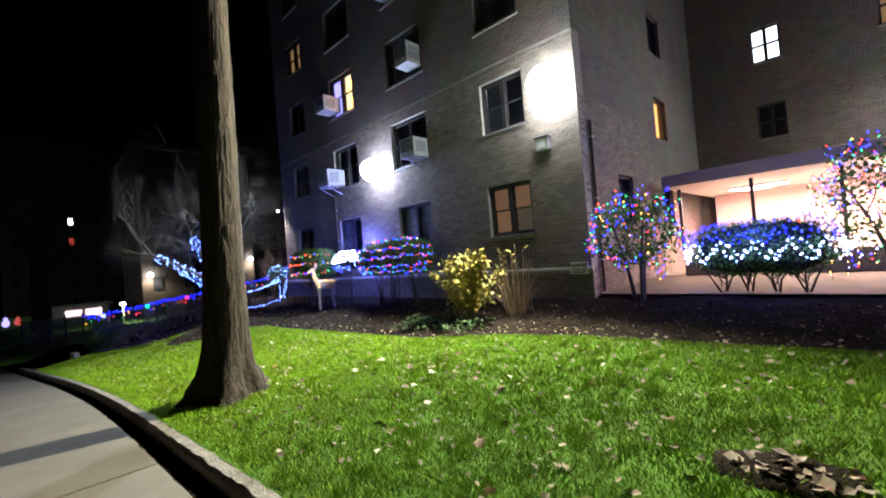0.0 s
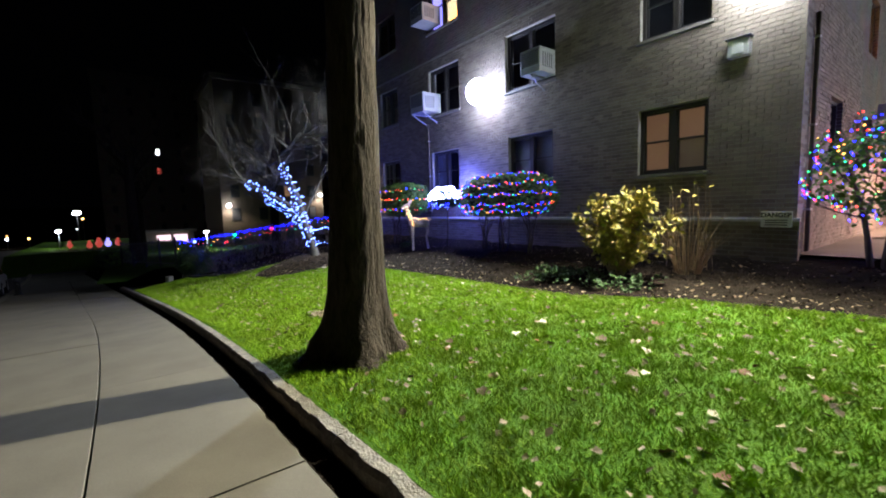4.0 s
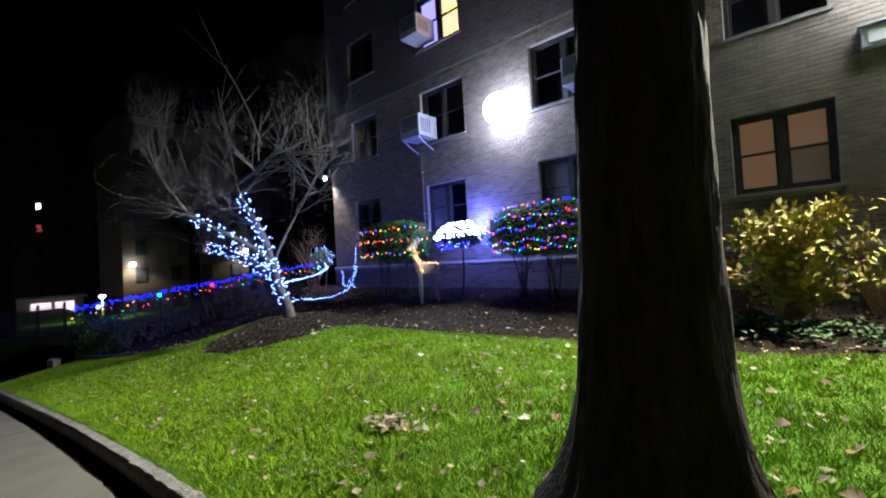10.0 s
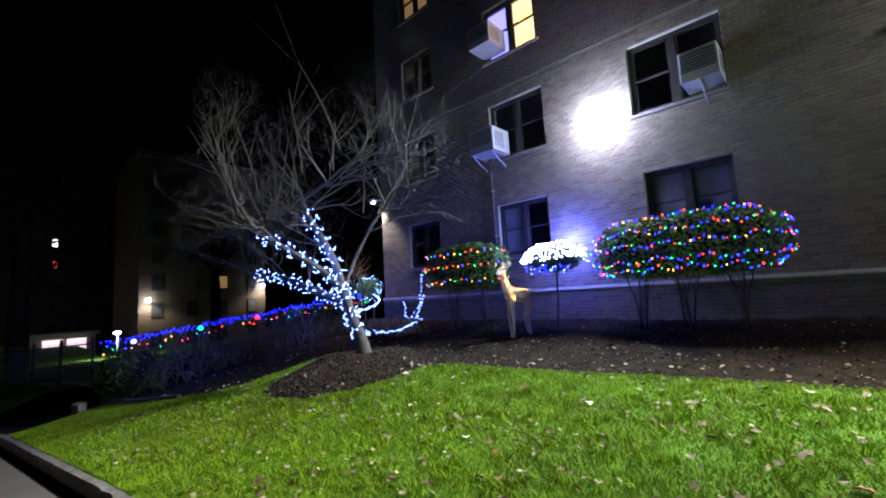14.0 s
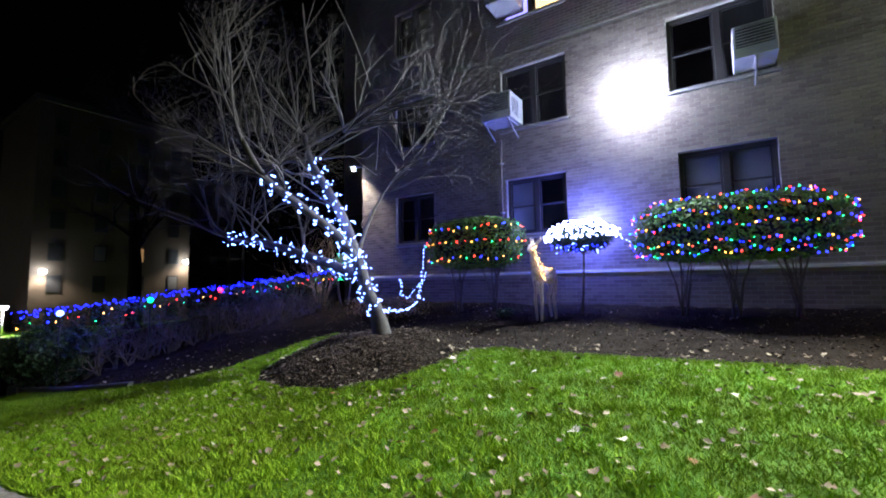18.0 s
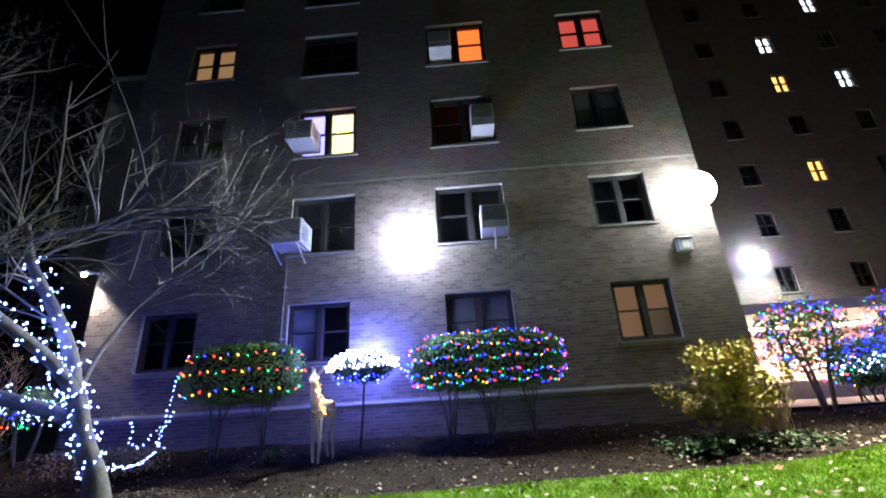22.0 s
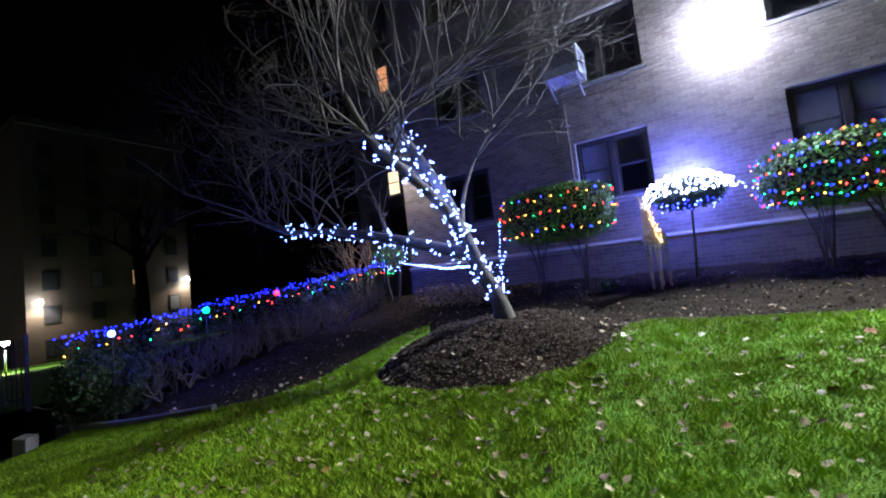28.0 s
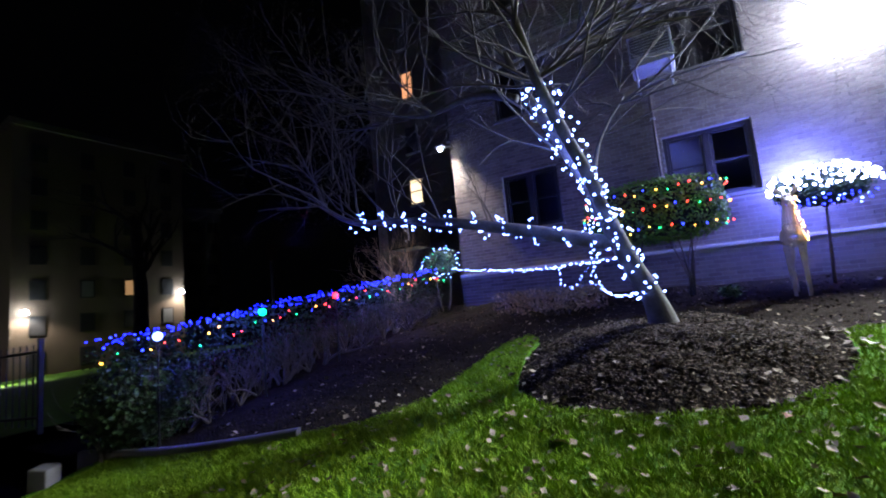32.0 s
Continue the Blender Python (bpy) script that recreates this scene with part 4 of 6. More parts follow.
def hedge_rings(c, r, levels, p=3.2, front=True, sag=0.05, n=40, out=1.06):
    lines = []
    for k, z in enumerate(levels):
        v0 = math.asin(max(-0.95, min(0.95, z)))
        row = []
        for i in range(n + 1):
            u = -math.pi - 0.15 + (math.pi + 0.3) * i / n if front else 6.2832 * i / n
            q, d = rounded(c, r, u, v0 + sag * math.sin(i * 1.3 + k), p)
            row.append(Vector(c) + (q - Vector(c)) * out)
        lines.append(row)
    return lines


HM, HMR = (-10.22, 8.12, 1.68), (1.42, 0.60, 0.52)
hedge("hedge", HM, HMR, 3, 9000, "clipped round-topped hedge wrapped in coloured holiday lights", size=0.058)
string_lights(hedge_rings(HM, HMR, (0.78, 0.40, 0.02, -0.40, -0.62), sag=0.07), MIX, 0.075, "rows of red, green and blue bulbs round the long hedge", 0.025)
HL, HLR = (-14.88, 7.98, 1.72), (1.08, 0.58, 0.54)
hedge("hedge", HL, HLR, 2, 6500, "clipped hedge with three rows of coloured holiday lights", size=0.058)
string_lights(hedge_rings(HL, HLR, (0.45, -0.02, -0.52)), ("green", "red", "red", "amber", "blue", "amber"), 0.165, "three rows of red, green and amber bulbs on the hedge", big=1.15)

HW, HWR = (-12.62, 8.1, 1.70), (0.62, 0.40, 0.29)
hedge("shrub", HW, HWR, 1, 2400, "small flat-topped shrub covered in icy white lights", "privet_leaf", size=0.045, p=2.0)
lines = []
for k in range(6):
    row = []
    for i in range(24):
        q, d = rounded(HW, HWR, -3.2 + 3.3 * i / 23, 0.0 + 0.22 * k + 0.09 * math.sin(i * 2.1 + k), 2.0)
        row.append(Vector(HW) + (q - Vector(HW)) * 1.08)
    lines.append(row)
string_lights(lines, ("icy",), 0.05, "dense net of icy white bulbs over the small shrub", 0.055)
low = [[(-13.1 + 1.0 * i / 10, 7.78 + 0.05 * math.sin(i), 1.52 - 0.05 * k + 0.05 * math.sin(i * 1.9 + k)) for i in range(11)] for k in range(3)]
string_lights(low, ("blue", "blue", "white"), 0.10, "violet-blue bulbs hanging under the small shrub")
string_lights([[(-12.1, 7.9, 1.75), (-11.9, 7.8, 1.68), (-11.7, 7.7, 1.52)]], ("white",), 0.07, "short run of white bulbs between shrub and hedge")


# ---- trees ----
def branch(b, p, d, length, r, depth, wander, rise, out, n=5):
    """A limb that forks into thinner ones; collects its tips' lines in out."""
    p, d = Vector(p), Vector(d).normalized()
    pts, radii = [p.copy()], [r]
    seg = 4
    for i in range(seg):
        d = (d + Vector((R(-1, 1), R(-1, 1), R(-1, 1))) * wander + Vector((0, 0, rise))).normalized()
        if -20 < p.x < -13 and p.y < 2.2:
            d = (d + Vector((0, 0.5, 0.25))).normalized()
        p = p + d * length / seg
        pts.append(p.copy())
        radii.append(r * (1 - 0.62 * (i + 1) / seg))
    b.tube(pts, radii, n if r > 0.02 else 4 if r > 0.008 else 3, False)
    out.append(pts)
    if depth:
        for k in range(rng.choice((2, 3, 4))):
            i = rng.choice((2, 3, 4))
            a = d.orthogonal().normalized()
            a = Matrix.Rotation(R(0, 6.28), 3, d) @ a
            nd = (d * R(0.5, 0.9) + a * R(0.5, 0.9) + Vector((0, 0, 0.22))).normalized()
            branch(b, pts[i], nd, length * R(0.55, 0.8), radii[i] * R(0.6, 0.85), depth - 1, wander, rise, out, n)


def limb(pts, radii, sub=4, n=10):
    """A smooth limb through a few places."""
    pts = [Vector(p) for p in pts]
    out, rad = [], []
    for i in range(len(pts) - 1):
        p0, p1, p2, p3 = pts[max(i - 1, 0)], pts[i], pts[i + 1], pts[min(i + 2, len(pts) - 1)]
        for k in range(sub):
            t = k / sub
            out.append(0.5 * ((2 * p1) + (p2 - p0) * t + (2 * p0 - 5 * p1 + 4 * p2 - p3) * t * t + (3 * p1 - p0 - 3 * p2 + p3) * t ** 3))
            rad.append(radii[i] + (radii[i + 1] - radii[i]) * t)
    out.append(pts[-1])
    rad.append(radii[-1])
    return out, rad


TB = (-14.74, 4.74)
tree = base("ornamental_tree", (TB[0], TB[1], land(*TB) - 0.08), "bare crab apple tree leaning from a mound, limbs wrapped in lights", "tree")
tz = land(*TB)
trunk_pts = [(TB[0] + 0.02, TB[1], tz - 0.1), (TB[0] - 0.05, TB[1] - 0.02, tz + 0.22), (-14.95, 4.64, 0.78), (-15.12, 4.60, 1.28)]
limb_a = [(-15.12, 4.60, 1.22), (-15.28, 4.56, 1.75), (-15.52, 4.42, 2.3), (-15.74, 4.24, 2.80), (-15.9, 4.2, 3.3)]
limb_b = [(-15.12, 4.60, 1.26), (-15.15, 4.2, 1.62), (-15.22, 3.6, 1.98), (-15.26, 3.1, 2.26), (-15.3, 2.8, 2.7)]
limb_c = [(-15.04, 4.62, 0.98), (-15.8, 4.62, 1.22), (-16.8, 4.60, 1.50), (-17.8, 4.60, 1.72), (-18.7, 4.58, 1.84), (-19.3, 4.5, 2.2)]
limb_e = [(-15.84, 4.25, 2.75), (-16.21, 4.3, 2.95), (-16.58, 4.3, 2.99), (-17.09, 4.3, 2.96), (-17.6, 4.2, 3.1)]
limb_f = [(-15.88, 4.22, 3.1), (-15.6, 4.3, 3.2), (-15.15, 4.3, 3.27), (-14.7, 4.4, 3.5)]
limb_d = [(-15.14, 4.62, 1.25), (-15.25, 4.95, 1.8), (-15.15, 5.25, 2.4), (-14.85, 5.45, 2.9)]
for nm, pts, rr in (("trunk", trunk_pts, (0.155, 0.11, 0.10, 0.095)), ("limb", limb_a, (0.085, 0.075, 0.065, 0.05, 0.035)), ("limb", limb_b, (0.075, 0.065, 0.055, 0.045, 0.03)),
                    ("limb", limb_c, (0.085, 0.08, 0.07, 0.055, 0.045, 0.02)), ("limb", limb_d, (0.042, 0.032, 0.023, 0.014)),
                    ("limb", limb_e, (0.055, 0.05, 0.042, 0.032, 0.02)), ("limb", limb_f, (0.045, 0.036, 0.028, 0.02))):
    p, r = limb(pts, rr)
    part(nm, Builder().tube(p, r, 10), "twig", tree, smooth=True)
rng = random.Random(11)
starts = [((-15.9, 4.2, 3.25), (-0.3, -0.3, 1)), ((-15.8, 4.3, 2.8), (-0.9, 0.3, 0.5)), ((-15.8, 4.3, 2.85), (0.7, 0.4, 0.7)), ((-15.7, 4.4, 2.5), (0.2, -0.9, 0.5)),
          ((-15.3, 2.8, 2.65), (0.1, -0.4, 1)), ((-15.26, 3.1, 2.3), (0.9, -0.2, 0.6)), ((-15.26, 3.2, 2.3), (-0.8, -0.5, 0.5)), ((-15.3, 2.8, 2.7), (-0.5, 0.2, 1)), ((-15.24, 3.4, 2.1), (0.5, -0.6, 0.5)),
          ((-14.9, 5.5, 3.05), (0.6, 0.3, 1)), ((-15.0, 5.4, 2.8), (-0.3, 0.8, 0.7)), ((-15.1, 5.2, 2.4), (0.9, 0.1, 0.5)), ((-14.9, 5.5, 3.0), (0.2, -0.5, 1)),
          ((-18.0, 4.6, 1.75), (-0.4, 0.2, 1)), ((-17.2, 4.6, 1.6), (-0.3, -0.4, 1)), ((-19.2, 4.5, 2.1), (-0.6, 0.0, 1)), ((-18.7, 4.58, 1.84), (-0.3, -0.8, 0.6)), ((-16.4, 4.6, 1.4), (-0.4, 0.5, 1)),
          ((-15.5, 4.5, 2.1), (-0.8, -0.4, 0.6)), ((-16.6, 4.3, 3.0), (-0.3, 0.5, 0.9)), ((-17.5, 4.2, 3.05), (-0.9, -0.1, 0.4)), ((-17.0, 4.3, 2.97), (-0.5, -0.7, 0.8)), ((-15.1, 4.3, 3.28), (0.7, -0.5, 0.8)), ((-14.7, 4.4, 3.5), (0.9, 0.3, 0.5)), ((-17.9, 4.6, 1.8), (-0.3, 0.1, 1.4))]
starts += [((-14.7, 4.4, 3.4), (1.0, 0.1, 0.35)), ((-14.8, 4.4, 3.3), (1.0, -0.3, 0.2)), ((-15.1, 4.3, 3.2), (1.0, -0.1, 0.1)), ((-14.9, 5.4, 2.8), (1.0, 0.0, 0.25)),
           ((-18.6, 4.58, 1.84), (-0.6, 0.0, 0.9)), ((-17.4, 4.3, 3.0), (-1.0, 0.1, 0.6)), ((-17.5, 4.2, 3.1), (-0.8, -0.2, 0.9)), ((-18.9, 4.55, 1.9), (-0.8, 0.2, 0.7))]
for p, d in starts + starts + starts[25:] + starts[:9]:
    b, out = Builder(), []
    branch(b, p, (d[0] * 1.2 + R(-0.4, 0.4), d[1] * 1.2 + R(-0.4, 0.4), d[2] * 0.7), R(0.85, 1.25) * (1.35 if p[0] < -17 or d[0] == 1.0 else 1.0), 0.0175, 4, 0.20, 0.0, out)
    part("branch", b, "twig", tree, smooth=True)
rng = random.Random(13)
for k in range(20):
    p, d = starts[(k * 5) % len(starts)]
    at = Vector(p) + Vector((R(-0.6, 0.3), R(-0.4, 0.4), R(0.0, 0.3)))
    if at.x < -17.2:
        at.z += 0.3
    b, out = Builder(), []
    branch(b, at, (R(-0.30, 0.22), R(-0.22, 0.22), 1.0), R(1.0, 1.75), 0.013, 1, 0.09, 0.05, out)
    part("water_shoot", b, "twig", tree, smooth=True)


def wrap(pts, r, turns, n):
    """A spiral round a limb."""
    p, _ = limb(pts, [0] * len(pts), 10)
    row = []
    for i in range(n + 1):
        t = i / n * (len(p) - 1)
        k = min(int(t), len(p) - 2)
        c = p[k].lerp(p[k + 1], t - k)
        d = (p[k + 1] - p[k]).normalized()
        s = d.orthogonal().normalized()
        a = 6.2832 * turns * i / n
        row.append(c + (s * math.cos(a) + d.cross(s) * math.sin(a)) * r)
    return row


rng = random.Random(12)
string_lights([wrap(limb_a[:4], 0.12, 8, 110), wrap(limb_b[:4], 0.11, 8, 110), wrap(limb_c[:5], 0.115, 11, 160), wrap([(-14.93, 4.64, 0.72), (-15.10, 4.60, 1.30)], 0.13, 3, 40)], ("white",), 0.07, "cool white bulbs spiralled round the tree limbs", 0.045)
string_lights([wrap(trunk_pts[1:3], 0.14, 2, 24), [(-14.82, 4.60, 0.55), (-15.0, 5.3, 0.42), (-15.4, 6.2, 0.38), (-15.7, 6.95, 0.48), (-15.85, 7.25, 0.8), (-15.88, 7.35, 1.25), (-15.82, 7.4, 1.75)],
               [(-14.98, 4.66, 0.85), (-15.9, 5.6, 0.86), (-16.8, 6.6, 0.90), (-17.6, 7.4, 1.0), (-18.6, 8.2, 1.12), (-19.4, 8.6, 1.25)],
               [(-15.95, 7.3, 0.85), (-16.2, 7.25, 0.55), (-16.45, 7.3, 0.6), (-16.5, 7.35, 1.0)], [(-15.75, 7.3, 1.1), (-15.95, 7.25, 0.6), (-15.7, 7.2, 0.5)]], ("white",), 0.085, "white bulb garland looping from the tree to the hedges", 0.02)

# street tree on the lawn
GT = (-6.77, 2.22)
gz = land(*GT)
great = base("street_tree", (GT[0], GT[1], gz), "tall straight street tree with furrowed bark and flared roots", "tree")
b = Builder()
NR, NZ = 96, 150
for i in range(NZ + 1):
    h = -0.15 + 9.2 * (i / NZ) ** 1.35
    flare = 0.56 * math.exp(-max(h, 0) / 0.22)
    for j in range(NR):
        a = 6.2832 * j / NR
        root = 0.45 + 0.40 * math.cos(3 * a + 0.6) + 0.38 * math.cos(5 * a + 2.1)
        r = 0.272 - 0.010 * h + flare * max(0.16, root) + 0.09 * math.exp(-max(h, 0) / 0.7)
        r += 0.011 * noise.noise((math.cos(a) * 6, math.sin(a) * 6, h * 1.1)) + 0.022 * abs(noise.noise((math.cos(a) * 17, math.sin(a) * 17, h * 2.4)))
        b.v.append((GT[0] + math.cos(a) * r + 0.012 * h, GT[1] + math.sin(a) * r + 0.015 * h, gz + h - (0.08 if flare * root > 0.2 else 0)))
for i in range(NZ):
    for j in range(NR):
        a, e = i * NR + j, i * NR + (j + 1) % NR
        b.f.append((a, e, e + NR, a + NR))
part("trunk", b, "bark", great, smooth=True)
rng = random.Random(5)
for k in range(7):
    a = k * 0.9 + 0.3
    bb, out = Builder(), []
    branch(bb, (GT[0] + 0.1, GT[1] + 0.13, gz + 8.2 + 0.12 * k), (math.cos(a), math.sin(a), 0.9), 2.6, 0.10, 3, 0.14, 0.05, out, 7)
    part("limb", bb, "bark", great, smooth=True)


# ---- lit deer ----
rng = random.Random(21)
DX, DY = -13.20, 7.12
dz = land(DX, DY)
b = Builder()
P = lambda x, y, z: (DX + x * 0.36 - y * 0.93, DY + x * 0.93 + y * 0.36, dz + z)


def wired(pts, radii, rings, n=7, w=0.0075):
    """Hoops and long wires of an open wire form."""
    pts, rad = limb(pts, radii, 4)
    for k in range(rings):
        i = round(k * (len(pts) - 1) / (rings - 1))
        d = (pts[min(i + 1, len(pts) - 1)] - pts[max(i - 1, 0)]).normalized()
        s1 = d.orthogonal().normalized()
        s2 = d.cross(s1)
        b.tube([pts[i] + (s1 * math.cos(a) + s2 * math.sin(a)) * rad[i] for a in [6.2832 * q / 10 for q in range(11)]], w, 4, False)
    for q in range(n):
        a = 6.2832 * q / n
        line = []
        for i in range(len(pts)):
            d = (pts[min(i + 1, len(pts) - 1)] - pts[max(i - 1, 0)]).normalized()
            s1 = d.orthogonal().normalized()
            line.append(pts[i] + (s1 * math.cos(a) + d.cross(s1) * math.sin(a)) * rad[i])
        b.tube(line, w, 4, False)


wired([P(0.0, 0.0, 0.80), P(0.10, 0.02, 0.82), P(0.30, 0.06, 0.80), P(0.52, 0.10, 0.80), P(0.62, 0.12, 0.83)], [0.06, 0.135, 0.115, 0.13, 0.05], 19, 18)
wired([P(0.08, 0.01, 0.86), P(0.0, 0.0, 1.02), P(-0.06, -0.02, 1.20), P(-0.07, -0.03, 1.30)], [0.10, 0.075, 0.055, 0.05], 13, 12)
wired([P(0.0, 0.0, 1.34), P(-0.08, -0.03, 1.33), P(-0.19, -0.07, 1.27), P(-0.24, -0.09, 1.245)], [0.045, 0.062, 0.04, 0.022], 6, 8)
for s in (-1, 1):
    wired([P(-0.03, s * 0.04 - 0.02, 1.36), P(0.03, s * 0.10 - 0.02, 1.45), P(0.03, s * 0.12, 1.50)], [0.015, 0.028, 0.004], 3, 5)
for x, y, bend in ((0.07, -0.07, -0.03), (0.10, 0.10, 0.05), (0.52, 0.02, 0.06), (0.56, 0.18, 0.10)):
    wired([P(x, y, 0.78), P(x + bend * 0.4, y, 0.52), P(x - bend * 0.2, y, 0.40), P(x + bend * 0.6, y, 0.0)], [0.055, 0.030, 0.024, 0.014], 9, 5)
wired([P(0.62, 0.12, 0.86), P(0.68, 0.13, 0.92), P(0.70, 0.13, 0.88)], [0.03, 0.03, 0.006], 3, 5)
thing("deer_figure", b, "deer", "white wire-mesh deer figure with warm lights standing on the bed", "figure", smooth=True)
string_lights([[P(-0.20, -0.16, 1.27), P(-0.08, -0.12, 1.33), P(-0.09, -0.10, 1.22), P(-0.02, -0.11, 1.12), P(-0.03, -0.12, 1.0), P(0.05, -0.14, 0.92), P(0.06, -0.16, 0.80), P(0.12, -0.15, 0.72)],
               [P(0.0, -0.12, 1.2), P(-0.1, -0.10, 1.1), P(0.04, -0.13, 1.02), P(-0.02, -0.12, 0.9), P(0.1, -0.15, 0.72)],
               [P(0.12, -0.05, 0.97), P(0.3, 0.0, 0.93), P(0.5, 0.06, 0.94), P(0.6, 0.1, 0.9)]], ("warm",), 0.045, "warm white bulbs on the deer figure", 0.012)

# ---- yellow-leaved bush, dry stems, ground cover ----
rng = random.Random(31)
YB = (-6.55, 7.05)
yz = land(*YB)
bush = base("bush", (YB[0], YB[1], yz), "leafy bush turning yellow in front of the wall", "bush")
YL = [leaf_mesh("leaf", 0.15, 0.07, "yellow_leaf"), leaf_mesh("leaf", 0.15, 0.065, "brown_leaf", 0.4)]
extra = []
for k in range(34):
    a, reach = R(0, 6.28), R(0.15, 0.85) * (1.1 if k % 3 == 0 else 0.95)
    top = R(0.5, 1.05) if reach > 0.5 else R(0.95, 1.38)
    tip = (YB[0] + math.cos(a) * reach * 1.3, YB[1] + math.sin(a) * reach * 0.8, yz + top)
    st = [(YB[0] + math.cos(a) * 0.12, YB[1] + math.sin(a) * 0.1, yz - 0.03), (YB[0] + math.cos(a) * reach * 0.55, YB[1] + math.sin(a) * reach * 0.45, yz + top * 0.55), tip]
    sp, sr = limb(st, (0.012, 0.009, 0.005), 5)
    part("stem", Builder().tube(sp, sr, 5), "straw", bush)
    extra += [(sp[int(R(0.3, 0.99) * len(sp))] + Vector((R(-0.12, 0.12), R(-0.12, 0.12), R(-0.10, 0.10))), (R(-1, 1), R(-1, 1), R(-0.2, 0.8))) for _ in range(64)]
    for q in range(8):
        t = R(0.35, 1.0)
        c = sp[min(len(sp) - 1, int(t * len(sp)))]
        al = R(0, 6.28)
        d = Vector((math.cos(al), math.sin(al), R(-0.1, 0.7)))
        piece("leaf", YL[0 if rng.random() < 0.8 else 1], bush, Matrix.Translation(c) @ turn_to(d, R(-0.6, 0.6)) @ Matrix.Scale(R(0.7, 1.25), 4))

M["yellow_mix"] = material("yellow_leaf_mix", (0.42, 0.31, 0.08), 0.8, spec=0.15, vary=0.3, scale=9, grain=40, bump=0, second=(0.13, 0.14, 0.045), island=0.85)
lf = part("foliage", foliage(extra, 0.095, M["yellow_mix"]), None, bush)
tagged(lf, kind="stuff")
clump = base("dry_clump", (-5.6, 7.6, land(-5.6, 7.6)), "clump of dry upright stems with a few yellow leaves", "plant")
for k in range(70):
    a, reach, top = R(0, 6.28), R(0.05, 0.55), R(0.5, 1.15)
    x, y = -5.6 + math.cos(a) * 0.18, 7.6 + math.sin(a) * 0.15
    z = land(x, y) - 0.02
    pts = [(x, y, z), (x + math.cos(a) * reach * 0.4, y + math.sin(a) * reach * 0.4, z + top * 0.6), (x + math.cos(a) * reach, y + math.sin(a) * reach, z + top)]
    part("stem", Builder().tube(pts, (0.007, 0.005, 0.003), 4), "straw", clump)
for k in range(11):
    p = (-6.3 + R(0, 1.0), 7.6 + R(-0.2, 0.2), land(-5.6, 7.6) + R(1.05, 1.45))
    part("tall_stem", Builder().tube([(p[0] + R(-0.05, 0.1), p[1], land(p[0], p[1])), (p[0], p[1], p[2])], 0.005, 4), "straw", clump)
    piece("leaf", YL[0], clump, Matrix.Translation(p) @ turn_to((R(-1, 1), R(-1, 1), R(0, 1)), R(-1, 1)) @ Matrix.Scale(R(0.5, 0.8), 4))


def low_plants(x0, x1, y0, y1, n, name, label, mat="ground_leaf"):
    pts = []
    for _ in range(n):
        cx, cy = R(x0, x1), R(y0, y1)
        for q in range(9):
            pts.append(((cx + R(-0.06, 0.06), cy + R(-0.06, 0.06), land(cx, cy) + R(0.0, 0.12)), (R(-0.4, 0.4), R(-0.4, 0.4), 1)))
    ob = new(name, foliage(pts, 0.06, M[mat]))
    tagged(ob, label, "ground cover", kind="stuff")


low_plants(-7.9, -5.6, 6.0, 6.8, 80, "ground_cover", "low green ground cover along the edge of the bed")
low_plants(-7.6, -7.0, 6.3, 6.8, 40, "ground_cover", "tuft of green leaves beside the yellow bush")
low_plants(-14.05, -13.85, 7.35, 7.55, 26, "ground_cover", "small green seedling below the hedge")


# ---- decorated shrubs by the forecourt ----
def small_tree(c, r, trunk, count, label, mat, size, bulbs, blabel, colors, seed, step=0.1):
    global rng
    rng = random.Random(seed)
    z0 = land(c[0], min(c[1], 9.3))
    t = base("small_tree", (c[0], c[1], z0), label, "tree", "decorated small trees")
    pts = []
    for k in range(count):
        d = Vector((R(-1, 1), R(-1, 1), R(-0.8, 1))).normalized()
        s = 1 + 0.35 * noise.noise(d * 1.9 + Vector((seed, 0, 0)))
        f = R(0.45, 1.0) ** 0.6
        pts.append((Vector(c) + Vector((d.x * r[0], d.y * r[1], d.z * r[2])) * s * f, d))
    part("crown", foliage(pts, size, M[mat], 0.9), None, t)
    for k in range(trunk):
        a = k * 2.1 + seed
        tip = (c[0] + math.cos(a) * r[0] * 0.5, c[1] + math.sin(a) * r[1] * 0.5, c[2] + r[2] * 0.2)
        p, q = limb([(c[0] + math.cos(a) * 0.1, c[1] + math.sin(a) * 0.1, z0 - 0.05), (c[0] + math.cos(a) * 0.2, c[1] + math.sin(a) * 0.2, (z0 + c[2]) / 2), tip], (0.045, 0.035, 0.015))
        part("trunk", Builder().tube(p, q, 7), "dark_twig", t, smooth=True)
        for w in range(4):
            bb, out = Builder(), []
            branch(bb, p[-2 - w], (R(-1, 1), R(-1, 1), R(0.2, 1)), r[2] * 0.7, 0.016, 2, 0.2, 0.05, out)
            part("branch", bb, "dark_twig", t)
    lines = []
    for k in range(bulbs):
        row = []
        a0, zz = R(0, 6.28), -0.85 + 1.75 * k / max(1, bulbs - 1)
        for i in range(30):
            a = a0 - 4.0 * i / 29
            d = Vector((math.cos(a), math.sin(a), 0)) * math.sqrt(max(0.05, 1 - zz * zz)) + Vector((0, 0, zz + 0.18 * math.sin(i * 0.9 + k)))
            s = 1 + 0.35 * noise.noise(d.normalized() * 1.9 + Vector((seed, 0, 0)))
            row.append(Vector(c) + Vector((d.x * r[0], d.y * r[1], d.z * r[2])) * s)
        lines.append(row)
    string_lights(lines, colors, step, blabel, 0.05)


